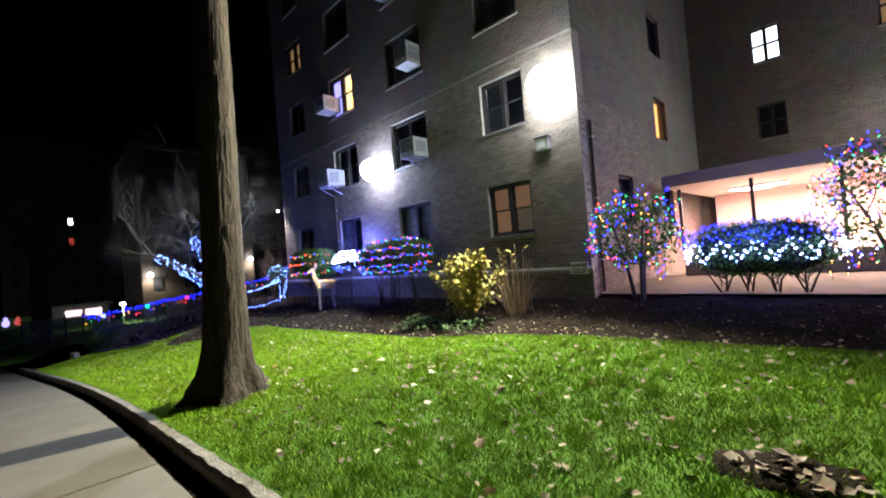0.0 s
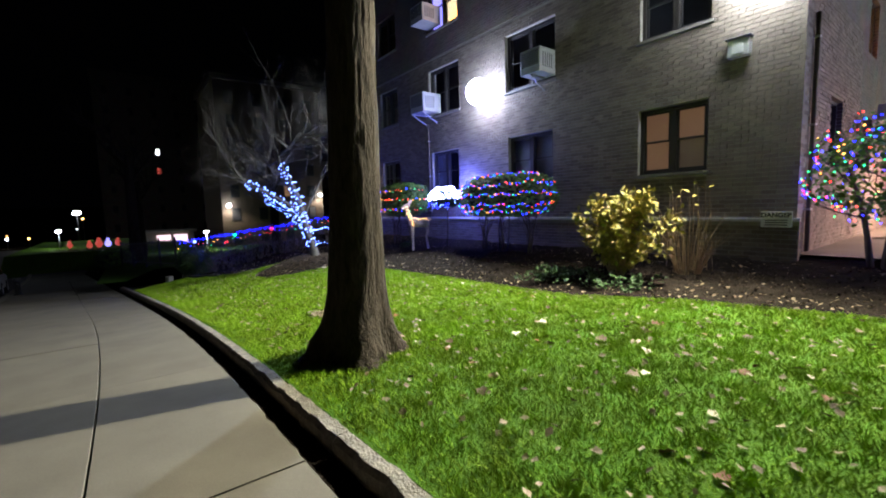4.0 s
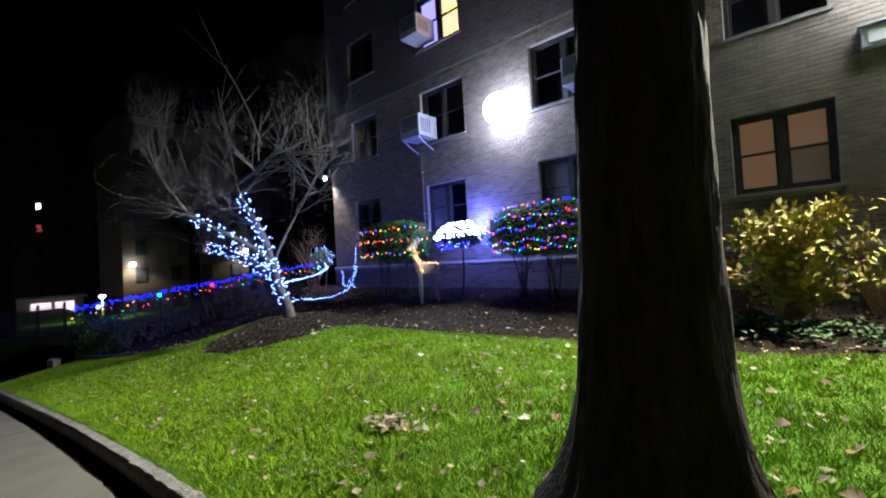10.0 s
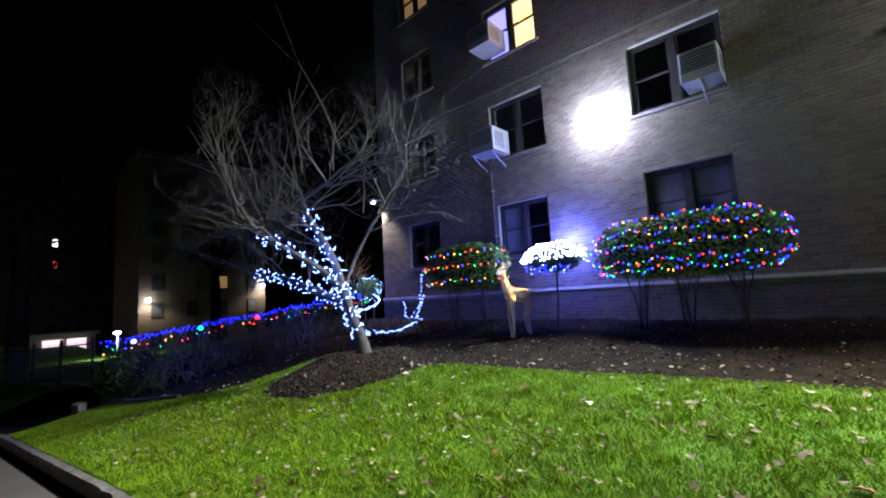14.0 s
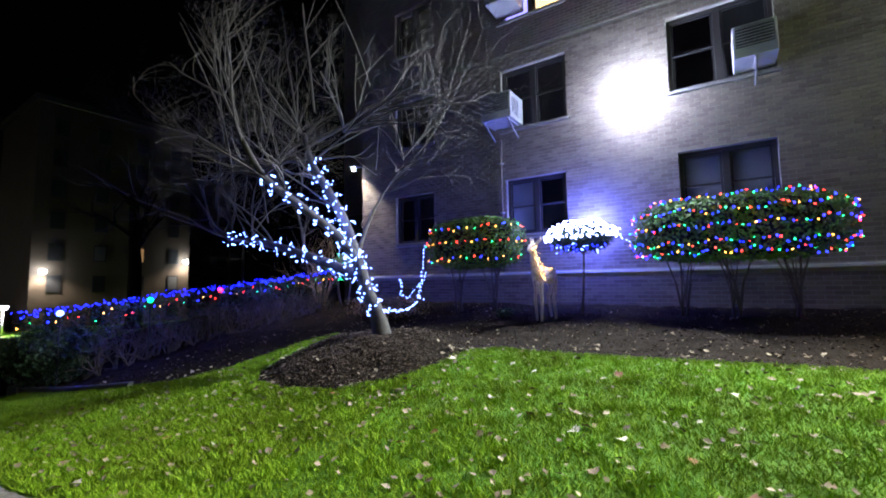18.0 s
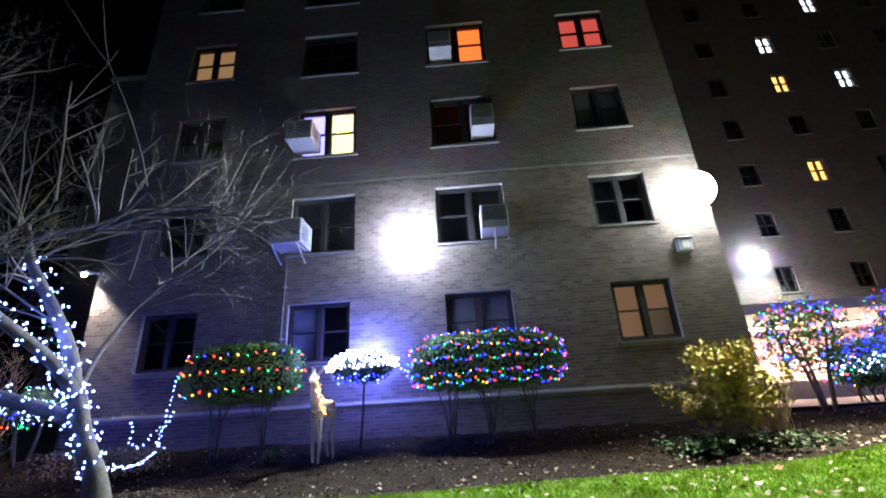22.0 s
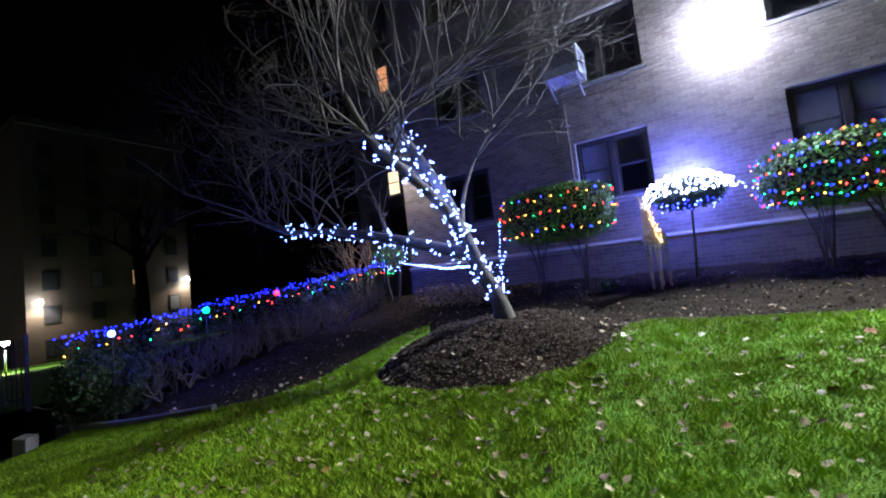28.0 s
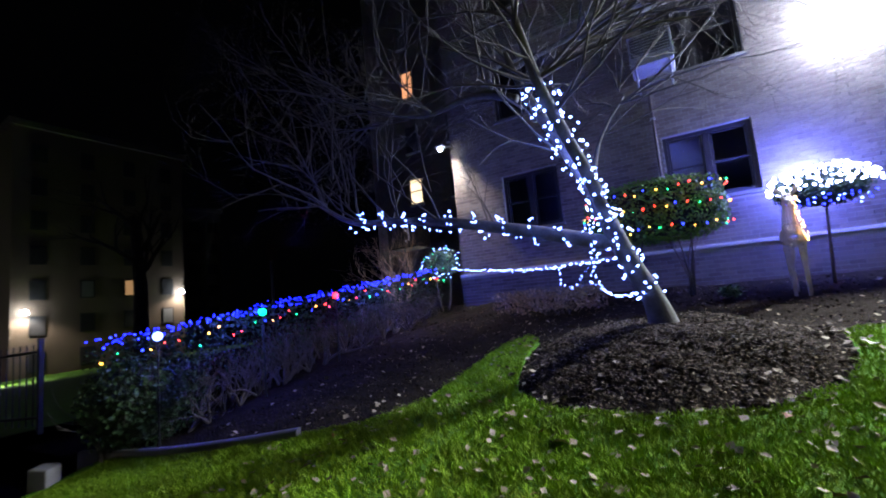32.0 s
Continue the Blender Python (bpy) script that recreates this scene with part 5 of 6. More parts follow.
small_tree((-3.55, 9.0, 1.75), (0.85, 0.75, 0.85), 3, 1700, "small leafy tree hung with many coloured lights by the corner", "hedge_leaf", 0.075, 9, "coloured bulbs wound through the small tree", MIX, 41, 0.12)
small_tree((0.15, 10.2, 1.9), (1.1, 0.8, 1.1), 3, 1300, "wide small tree hung with coloured lights by the lobby", "hedge_leaf", 0.075, 10, "coloured bulbs wound through the wide tree", MIX, 43, 0.13)
small_tree((2.3, 10.6, 1.8), (1.0, 0.8, 1.0), 3, 1100, "small tree with coloured lights at the forecourt", "hedge_leaf", 0.075, 8, "coloured bulbs on the tree at the forecourt", MIX, 44, 0.14)
rng = random.Random(45)
string_lights([[(-0.75 + 0.18 * k, 9.75 - 0.05 * k, 2.0 - 0.05 * k), (-0.72 + 0.18 * k, 9.75, 1.3), (-0.7 + 0.18 * k, 9.72, 0.65 + 0.08 * k)] for k in range(5)], ("warm", "warm", "white"), 0.085, "vertical strands of warm bulbs", 0.03)
HB, HBR = (-1.65, 9.7, 1.25), (1.05, 0.5, 0.5)
hedge("hedge", HB, HBR, 4, 4200, "dark hedge by the lobby draped with blue and white lights", size=0.05)
string_lights(hedge_rings(HB, HBR, (0.78, 0.5, 0.3), sag=0.12), ("deep_blue", "blue"), 0.075, "deep blue bulbs along the hedge by the lobby", 0.04)
string_lights(hedge_rings(HB, HBR, (0.05, -0.15), sag=0.22, out=1.1), ("icy", "white"), 0.085, "white bulbs draped across the hedge by the lobby", 0.03)

# ---- long leafless hedge with blue lights ----
rng = random.Random(51)
row = base("hedge_row", (-19.7, 5.0, land(-19.7, 5.0)), "long low leafless hedge with blue lights along its top", "hedge")


def row_top(y):
    return 0.34 + (y - 1.5) * 0.127


HX = lambda y: -20.25 + 0.085 * (y - 1.9)
for k in range(46):
    y = 1.95 + 6.2 * k / 45 + R(-0.05, 0.05)
    x = HX(y) + R(-0.15, 0.15)
    z = land(x, y) - 0.06
    bb, out = Builder(), []
    for q in range(4):
        branch(bb, (x + R(-0.05, 0.05), y + R(-0.05, 0.05), z), (R(-0.45, 0.45), R(-0.45, 0.45), 1), max(0.3, (row_top(y) - z) * 0.46), 0.014, 2, 0.2, 0.02, out, 4)
    part("shrub", bb, "dark_twig" if k % 3 else "twig", row)
pts = []
for k in range(5200):
    y = R(1.85, 8.2)
    z0, z1 = land(HX(y), y), row_top(y)
    t = R(0, 1) ** 0.5
    pts.append(((HX(y) + R(-0.34, 0.34), y, z0 + 0.25 + (z1 - z0 - 0.2) * t), (R(-1, 1), R(-1, 1), R(-0.2, 1))))
part("foliage", foliage(pts, 0.042, M["privet_leaf"]), None, row, "sparse dark leaves")
pts = []
END = (-20.2, 2.35, land(-20.2, 2.35) + 0.50)
for _ in range(3600):
    q, d = rounded(END, (0.46, 0.62, 0.52), R(0, 6.28), math.asin(R(-0.95, 1)), 2.3)
    pts.append((Vector(END) + (q - Vector(END)) * R(0.7, 1.06), d))
part("foliage", foliage(pts, 0.05, M["privet_leaf"]), None, row, "dense dark leaves at the near end")
# dark lump stands for the shade behind the end leaves
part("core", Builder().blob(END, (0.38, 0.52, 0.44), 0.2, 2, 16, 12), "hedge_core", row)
for k in range(16):
    y = 2.7 + 4.6 * k / 15 + R(-0.12, 0.12)
    x = HX(y) + R(0.15, 0.35)
    z = land(x, y) - 0.05
    bb, out = Builder(), []
    for q in range(3):
        branch(bb, (x, y, z), (R(0.0, 0.8), R(-0.9, 0.9), R(0.35, 1)), R(0.35, 0.55), 0.021, 2, 0.30, 0.06, out, 6)
    part("gnarled_stem", bb, "dark_twig", row, smooth=True)
L1_, L2_, L3_ = [], [], []
for i in range(70):
    y = 1.85 + 6.35 * i / 69
    L1_.append((HX(y) + 0.18 + 0.12 * math.sin(i * 1.7), y, row_top(y) + 0.05 + 0.04 * math.sin(i * 2.3)))
    L2_.append((HX(y) + 0.36, y, row_top(y) - 0.12 + 0.06 * math.sin(i * 1.1)))
    L3_.append((HX(y) - 0.1 + 0.12 * math.sin(i), y, row_top(y) + 0.06 + 0.03 * math.sin(i * 3.1)))
string_lights([L1_, L3_], ("deep_blue", "deep_blue", "blue", "deep_blue", "deep_blue", "blue"), 0.075, "blue bulbs along the top of the long hedge", 0.04, big=0.8)
string_lights([L2_], ("red", "green", "blue", "amber", "red"), 0.17, "red and green bulbs along the face of the long hedge", 0.05)
for nm, mt, y in (("green", "laser_green", 3.6), ("red", "laser_red", 4.9), ("blue", "laser_blue", 2.3)):
    pr = base("spot_projector", (HX(y) + 0.45, y, row_top(y)), nm + " holiday spot lamp fixed on the hedge", "lamp", "hedge spot lamps")
    part("stake", Builder().tube([(HX(y) + 0.45, y, land(HX(y) + 0.45, y) - 0.05), (HX(y) + 0.45, y, row_top(y) - 0.02)], 0.012, 6), "black", pr)
    part("lens", Builder().blob((HX(y) + 0.45, y, row_top(y) + 0.02), (0.05, 0.05, 0.05), 0, 0, 12, 10), mt, pr, smooth=True)
small_tree((-19.75, 8.7, 1.42), (0.42, 0.38, 0.36), 2, 900, "round bush with cool white lights at the end of the building", "pale_leaf", 0.06, 4, "cool white bulbs on the corner bush", ("white", "white", "white", "green"), 61, 0.1)
rng = random.Random(62)
sap = base("multi_stem_shrub", (-21.6, 9.4, 0.2), "tall leafless multi-stemmed shrub beyond the hedge", "shrub")
for k in range(9):
    a = k * 0.75
    bb, out = Builder(), []
    branch(bb, (-21.6 + 0.08 * math.cos(a), 9.4 + 0.08 * math.sin(a), 0.1), (math.cos(a) * 0.3, math.sin(a) * 0.3, 1), 1.35, 0.04, 3, 0.12, 0.03, out)
    part("stem", bb, "straw", sap)
pts = [((-16.6 + R(-0.9, 0.9), 7.0 + R(-0.45, 0.45), land(-16.6, 7.0) + R(0.05, 0.42)), (R(-1, 1), R(-1, 1), 0.6)) for _ in range(1500)]
lowbush = base("low_bush", (-16.6, 7.0, land(-16.6, 7.0)), "low brownish bush between tree and wall", "bush")
part("foliage", foliage(pts, 0.05, M["straw"]), None, lowbush)
for k in range(10):
    bb, out = Builder(), []
    branch(bb, (-16.6 + R(-0.5, 0.5), 7.0 + R(-0.25, 0.25), land(-16.6, 7) - 0.03), (R(-0.7, 0.7), R(-0.7, 0.7), 0.8), 0.3, 0.012, 2, 0.2, 0.02, out)
    part("stem", bb, "dark_twig", lowbush)


M["tan_wall"] = material("tan_brickwork", (0.15, 0.108, 0.075), 0.9, vary=0.25, scale=0.8, grain=14, bump=0.2, second=(0.10, 0.07, 0.05))
# ---- wing set back beyond the end of the front ----
wing2 = base("wing_west", (-23.6, 20.0, -2.5), "dark set-back wing of the brick building", "building", kind="structure")
part("wall", Builder().box(-28.0, -19.36, 16.5, 24.0, -2.5, 18.0), "brick_far", wing2)
part("coping", Builder().box(-28.1, -19.36, 16.4, 24.0, 18.0, 18.2), "stone", wing2)
for xa, xc, za, zc, mt in ((-25.73, -25.11, 5.2, 6.35, "lit_cream"), (-25.75, -25.17, 10.6, 11.85, "lit_tan"), (-25.8, -25.2, 13.3, 14.5, "blind"), (-25.75, -25.15, 7.8, 9.0, "room"), (-23.4, -22.6, 5.2, 6.35, "room"), (-23.4, -22.6, 7.8, 9.0, "room")):
    wf = part("window_frame", Builder().box(xa - 0.06, xc + 0.06, 16.45, 16.498, za - 0.06, zc + 0.06), "bronze", wing2)
    part("pane", Builder().box(xa, xc, 16.43, 16.449, za, zc), mt, wf)
    part("sash_bar", Builder().box(xa, xc, 16.415, 16.429, (za + zc) / 2 - 0.03, (za + zc) / 2 + 0.03), "bronze", wf)
    part("sill", Builder().slab(xa - 0.1, xc + 0.1, 16.4, 16.51, za - 0.14, za - 0.062, 0.01), "stone", wing2)

aw = base("awning", (-25.7, 16.1, 2.95), "black canopy with a small white scroll over a side door", "awning")
part("canopy", Builder().slab(-26.5, -24.9, 15.3, 16.49, 2.95, 4.4, 0.05), "black", aw)
scroll = [(-25.35 + 0.22 * math.cos(a) * (1 - 0.05 * k), 15.27, 3.85 + 0.26 * math.sin(a) * (1 - 0.05 * k)) for k, a in enumerate([0.5 + 0.45 * k for k in range(14)])]
part("scroll", Builder().tube(scroll + [(-25.3, 15.27, 3.75), (-25.25, 15.27, 3.3), (-25.5, 15.27, 3.25)], 0.022, 6), "sign", aw, "white scroll ornament")

# ---- path edge, fence, far side ----
rng = random.Random(71)
edging = base("bed_edging", (-18.6, 1.9, -0.6), "low curved weathered concrete edging of the hedge bed", "edging")
e_pts = [(-17.9, 2.68), (-18.6, 2.42), (-19.3, 2.22), (-20.1, 2.07), (-20.9, 1.98)]
line, _ = limb([(px, py, land(px, py)) for px, py in e_pts], [0] * 5, 8)
eb = Builder()
for k, p in enumerate(line):
    d = (line[min(k + 1, len(line) - 1)] - line[max(k - 1, 0)]).normalized()
    s_ = Vector((-d.y, d.x, 0))
    for off, up in ((-0.05, -0.2), (-0.045, 0.055), (-0.03, 0.07), (0.03, 0.07), (0.045, 0.055), (0.05, -0.2)):
        eb.v.append(tuple(p + s_ * off + Vector((0, 0, up))))
for k in range(len(line) - 1):
    for q in range(5):
        eb.f.append((k * 6 + q, k * 6 + q + 1, k * 6 + q + 7, k * 6 + q + 6))
eb.f += [(0, 5, 4, 3, 2, 1), tuple((len(line) - 1) * 6 + q for q in range(6))]
part("edging_strip", eb, "sill", edging)
blk = base("kerb_block", (-20.4, 1.5, land(-20.4, 1.5)), "weathered loose stone block at the end of the lawn", "block")
part("stone", Builder().slab(-0.10, 0.10, -0.09, 0.09, -0.1, 0.20, 0.02, pose(-20.4, 1.5, land(-20.4, 1.5), 4, 6, 30)), "sill", blk)
thing("garden_path", strip(lambda x: kerb_y(x) - 0.1, lambda x: 9.0, 0.02, -24.0, -20.6, 0.4), "asphalt", "dark path leading in beside the hedge", "path", kind="structure")
fence = base("iron_fence", (-22.0, 1.4, -1.0), "black iron railing with a rail and thin pickets", "fence")
fa, fb = Vector((-22.0, 1.90, 0)), Vector((-29.0, 0.2, 0))


def far_z(x):
    """The lawn beyond the path."""
    return -0.58 + 0.052 * (max(x, -70) + 21.0)


for z in (0.98, 0.12):
    a, c = fa.copy(), fb.copy()
    part("rail", Builder().tube([(a.x, a.y, far_z(a.x) + 0.04 + z), (c.x, c.y, far_z(c.x) + 0.04 + z)], 0.018, 6), "black", fence)
for k in range(53):
    p = fa.lerp(fb, k / 52)
    z = far_z(p.x)
    if k % 13 == 0:
        part("post", Builder().slab(p.x - 0.03, p.x + 0.03, p.y - 0.03, p.y + 0.03, z - 0.05, z + 1.2, 0.008), "black", fence)
    else:
        part("picket", Builder().tube([(p.x, p.y, z + 0.05), (p.x, p.y, z + 1.12)], 0.009, 5), "black", fence)


def lamp_post(p, tall, label, mat="post_lamp", power=0, arm=0.0, head=0.13):
    ob = base("street_lamp", p, label, "street lamp", "street lamps")
    x, y, z = p
    part("post", Builder().tube([(x, y, z), (x, y, z + tall * 0.5), (x, y, z + tall)], [0.07, 0.055, 0.045], 8), "black" if not power else "steel", ob, smooth=True)
    part("lens", Builder().blob((x + arm, y, z + tall + 0.05), (head, head, head * 0.6), 0, 0, 10, 6), mat, ob, smooth=True)
    part("hood", Builder().slab(x + arm - head * 1.1, x + arm + head * 1.1, y - head * 1.1, y + head * 1.1, z + tall + head * 0.6, z + tall + head * 0.6 + 0.05, 0.01), "black", ob)
    if power:
        lamp("SPOT", "street_light", (x + 0.3, y - 0.3, z + tall - 0.1), power, (0.95, 0.97, 0.9), 0.1, (x + 0.35, y - 0.3, z), 160)


lamp_post((-47.0, 6.6, far_z(-47.0)), -0.25 - far_z(-47.0), "far low lamp with a bright white head", power=900, head=0.22)
lamp_post((-31.0, 12.3, far_z(-31)), 2.9 - far_z(-31), "slim unlit post with a pale top", "blind", head=0.06)
lamp_post((-60.0, -11.5, -3.0), 8.2, "tall distant street lamp", "post_lamp", head=0.3)
lamp_post((-75.0, -4.0, -3.0), 5.0, "distant street lamp beyond the lawn", "post_lamp", head=0.45)


def far_building(name, x0, x1, y0, y1, z0, z1, label, lit, nx, nz, mat="brick_far", half=0.75):
    """A plain block with storeys of windows on the face towards the walk."""
    ob = base(name, ((x0 + x1) / 2, (y0 + y1) / 2, z0), label, "building", "distant buildings")
    part("wall", Builder().box(x0, x1, y0, y1, z0, z1), mat, ob)
    part("roof", Builder().box(x0 - 0.3, x1 + 0.3, y0 - 0.3, y1 + 0.3, z1, z1 + 0.5), "brick_far", ob)
    for i in range(nx):
        for k in range(nz):
            y = y0 + (y1 - y0) * (i + 0.5) / nx
            z = z0 + 1.4 + (z1 - z0 - 1.4) * k / nz
            w = part("window", Builder().box(x1, x1 + 0.06, y - half, y + half, z, z + 1.5), "bronze", ob)
            part("pane", Builder().box(x1 + 0.061, x1 + 0.07, y - half + 0.1, y + half - 0.1, z + 0.1, z + 1.4), lit.get((i, k), "room"), w)


far_building("apartment_block", -70, -58, 10.0, 22.4, -3.6, 17, "distant tan brick apartment block under wall lamps", {(2, 2): "lit_cream_dim", (1, 2): "blind", (3, 1): "blind"}, 4, 7, "tan_wall", 0.5)
far_building("apartment_block", -84, -74, 26.0, 36, -3.6, 16, "dark distant apartment block with one lit window", {(0, 3): "lit_amber"}, 4, 6)
for y, z in ((10.7, 2.35), (21.9, 3.5)):
    wl = base("wall_lamp", (-57.9, y, z), "bright lamp on the wall of the distant block", "lamp", "distant wall lamps")
    part("lens", Builder().blob((-57.55, y, z), (0.2, 0.24, 0.2), 0, 0, 12, 8), "post_lamp", wl, smooth=True)
    part("arm", Builder().tube([(-57.55, y, z + 0.1), (-58.02, y, z + 0.15)], 0.04, 6), "steel", wl)
    lamp("SPOT", "wall_light", (-57.3, y, z - 0.2), 260, (1.0, 0.93, 0.84), 0.15, (-57.5, y, z - 3), 150)
ft = base("street_tree", (-40.0, 10.85, far_z(-40)), "dark leafless tree before the distant block", "tree", "street trees")
part("trunk", Builder().tube([(-40.0, 10.85, far_z(-40) - 0.1), (-40.0, 10.85, far_z(-40) + 0.5), (-39.9, 10.8, 2.5), (-40.1, 10.6, 6.5)], [0.55, 0.38, 0.32, 0.2], 12), "bark", ft, smooth=True)
for k in range(6):
    bb, out = Builder(), []
    branch(bb, (-39.95, 10.75, 2.6 + 0.6 * k), (0.3 * math.cos(k * 2.3), math.sin(k * 2.3), 0.9), 2.6, 0.15, 3, 0.16, 0.04, out)
    part("limb", bb, "bark", ft)
far_building("apartment_tower", -128, -112, -2, 22, -3.2, 30, "distant dark tower with two lit windows", {(2, 4): "lit_white", (2, 3): "lit_red"}, 6, 8, "brick_far", 0.45)
gate = base("gatehouse", (-63, 4.6, -3.0), "small distant building with a bright pink-lit front", "building", "distant buildings")
part("wall", Builder().box(-66, -62, 2.0, 7.4, -3.2, -0.6), "wall_paint", gate)
part("roof", Builder().slab(-66.3, -61.6, 1.7, 7.7, -0.6, -0.35, 0.03), "stone", gate)
# front panes glow by themselves, no lamp inside
M["lit_pink"] = glow("lit_front_pink", (1.0, 0.72, 0.85), 1.0)
for k in range(2):
    part("window", Builder().box(-62, -61.94, 3.6 + 1.7 * k, 5.0 + 1.7 * k, -2.9, -0.9), "lit_pink", gate)
hill = Builder()
hill.box(-260, -255, -160, 120, -6, 6)
thing("far_houses", hill, "hedge_core", "dark line of distant houses", "backdrop", kind="structure")
rng = random.Random(81)
for k in range(16):
    y = -38 + 2.3 * k + R(-0.8, 0.8)
    p = (-95 + R(-8, 8), y, -2.6 + R(0.5, 4.0))
    dl = base("distant_light", p, "small far street light", "light", "distant lights")
    part("lens", Builder().blob(p, (0.16, 0.16, 0.16), 0, 0, 8, 6), rng.choice(("lit_amber", "post_lamp", "lit_white", "warm")), dl)
    part("post", Builder().tube([(p[0], p[1], -3.0), p], 0.05, 5), "black", dl)
for k, (x, y, s, mt) in enumerate(((-56, -2.2, 0.30, "lit_red"), (-56.5, -1.5, 0.38, "lit_red"), (-57, -0.8, 0.34, "lit_violet"), (-58, -3.8, 0.28, "lit_red"), (-57.5, 0.0, 0.32, "lit_red"))):
    inf = base("inflatable", (x, y, -1.57), "glowing inflatable yard decoration in the distance", "decoration", "inflatables")
    part("body", Builder().blob((x, y, -1.57 + s), (s * 0.8, s * 0.8, s), 0.2, k, 12, 10), mt, inf, smooth=True)
    part("head", Builder().blob((x, y, -1.57 + s * 2.2), (s * 0.45, s * 0.45, s * 0.45), 0.1, k + 4, 10, 8), mt, inf, smooth=True)
thing("far_bank", sheet(lambda x, y: -1.6 - 0.5 * max(0, x + 52), grid(-76, -49, 3), grid(-7.5, 6, 1.5)), "turf", "lit grass bank with holiday figures", "lawn", kind="structure")
lamp_post((-59.0, -4.6, -1.6), 1.7, "bright lamp beside the holiday figures", power=70, head=0.25)
for p in ((-33.0, 0.9), (-44.0, 1.6)):
    t = base("street_tree", (p[0], p[1], walk_z(p[0])), "dark street tree further down the pavement", "tree", "street trees")
    z = walk_z(p[0])
    part("trunk", Builder().tube([(p[0], p[1], z - 0.1), (p[0], p[1], z + 0.4), (p[0] + 0.1, p[1], z + 3), (p[0] + 0.15, p[1], z + 7)], [0.5, 0.33, 0.28, 0.2], 12), "bark", t, smooth=True)
    for k in range(5):
        bb, out = Builder(), []
        branch(bb, (p[0] + 0.15, p[1], z + 5 + 0.4 * k), (math.cos(k * 1.3), math.sin(k * 1.3), 1), 2.4, 0.11, 3, 0.15, 0.04, out)
        part("limb", bb, "bark", t)
for c, r in (((-33, -0.1, -0.95), (1.4, 0.9, 0.5)),):
    hb = base("bush", (c[0], c[1], c[2] - r[2]), "dark bush beyond the fence", "bush", "far bushes")
    pts = []
    for _ in range(1500):
        q, d = rounded(c, r, R(0, 6.28), math.asin(R(-0.9, 1)), 2.3)
        pts.append((Vector(c) + (q - Vector(c)) * R(0.8, 1.05), d))
    part("foliage", foliage(pts, 0.11, M["hedge_leaf"]), None, hb)
    # dark lump stands for the bush's shaded inside
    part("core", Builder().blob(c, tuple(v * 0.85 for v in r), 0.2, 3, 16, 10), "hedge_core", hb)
thing("far_lawn", sheet(lambda x, y: far_z(x) - 0.35 * max(0.0, min(1.0, (kerb_y(x) + 0.9 - y) / 0.9)), grid(-72, -22.2, 1.6), grid(-0.6, 30, 0.9)), "turf", "dim lawn beyond the fence", "lawn", kind="structure")

hyd_p = (-27.0, -3.3)
hz = walk_z(hyd_p[0])
hyd = base("fire_hydrant", (*hyd_p, hz), "dark fire hydrant at the edge of the pavement", "hydrant")
part("barrel", Builder().tube([(*hyd_p, hz), (*hyd_p, hz + 0.06), (*hyd_p, hz + 0.07), (*hyd_p, hz + 0.62)], [0.16, 0.16, 0.11, 0.10], 12), "black", hyd, smooth=True)
part("bonnet", Builder().blob((*hyd_p, hz + 0.64), (0.13, 0.13, 0.12), 0, 0, 12, 8), "black", hyd, smooth=True)
for s in (-1, 1):
    part("nozzle", Builder().tube([(hyd_p[0] + s * 0.08, hyd_p[1], hz + 0.45), (hyd_p[0] + s * 0.19, hyd_p[1], hz + 0.45)], 0.05, 8), "black", hyd)


bl = base("lantern", (3.2, 12.0, 0.4), "blue-lit lantern on a dark post by the forecourt", "lantern")
part("post", Builder().tube([(3.2, 12.0, 0.35), (3.2, 12.0, 1.15)], 0.06, 8), "black", bl, smooth=True)
M["lit_blue"] = glow("lit_blue_glass", (0.03, 0.22, 1.0), 4)
part("glass_box", Builder().slab(3.02, 3.38, 11.85, 12.15, 1.15, 1.65, 0.04), "lit_blue", bl, "glowing blue glass")
part("cap", Builder().slab(2.98, 3.42, 11.8, 12.2, 1.655, 1.72, 0.02), "black", bl)

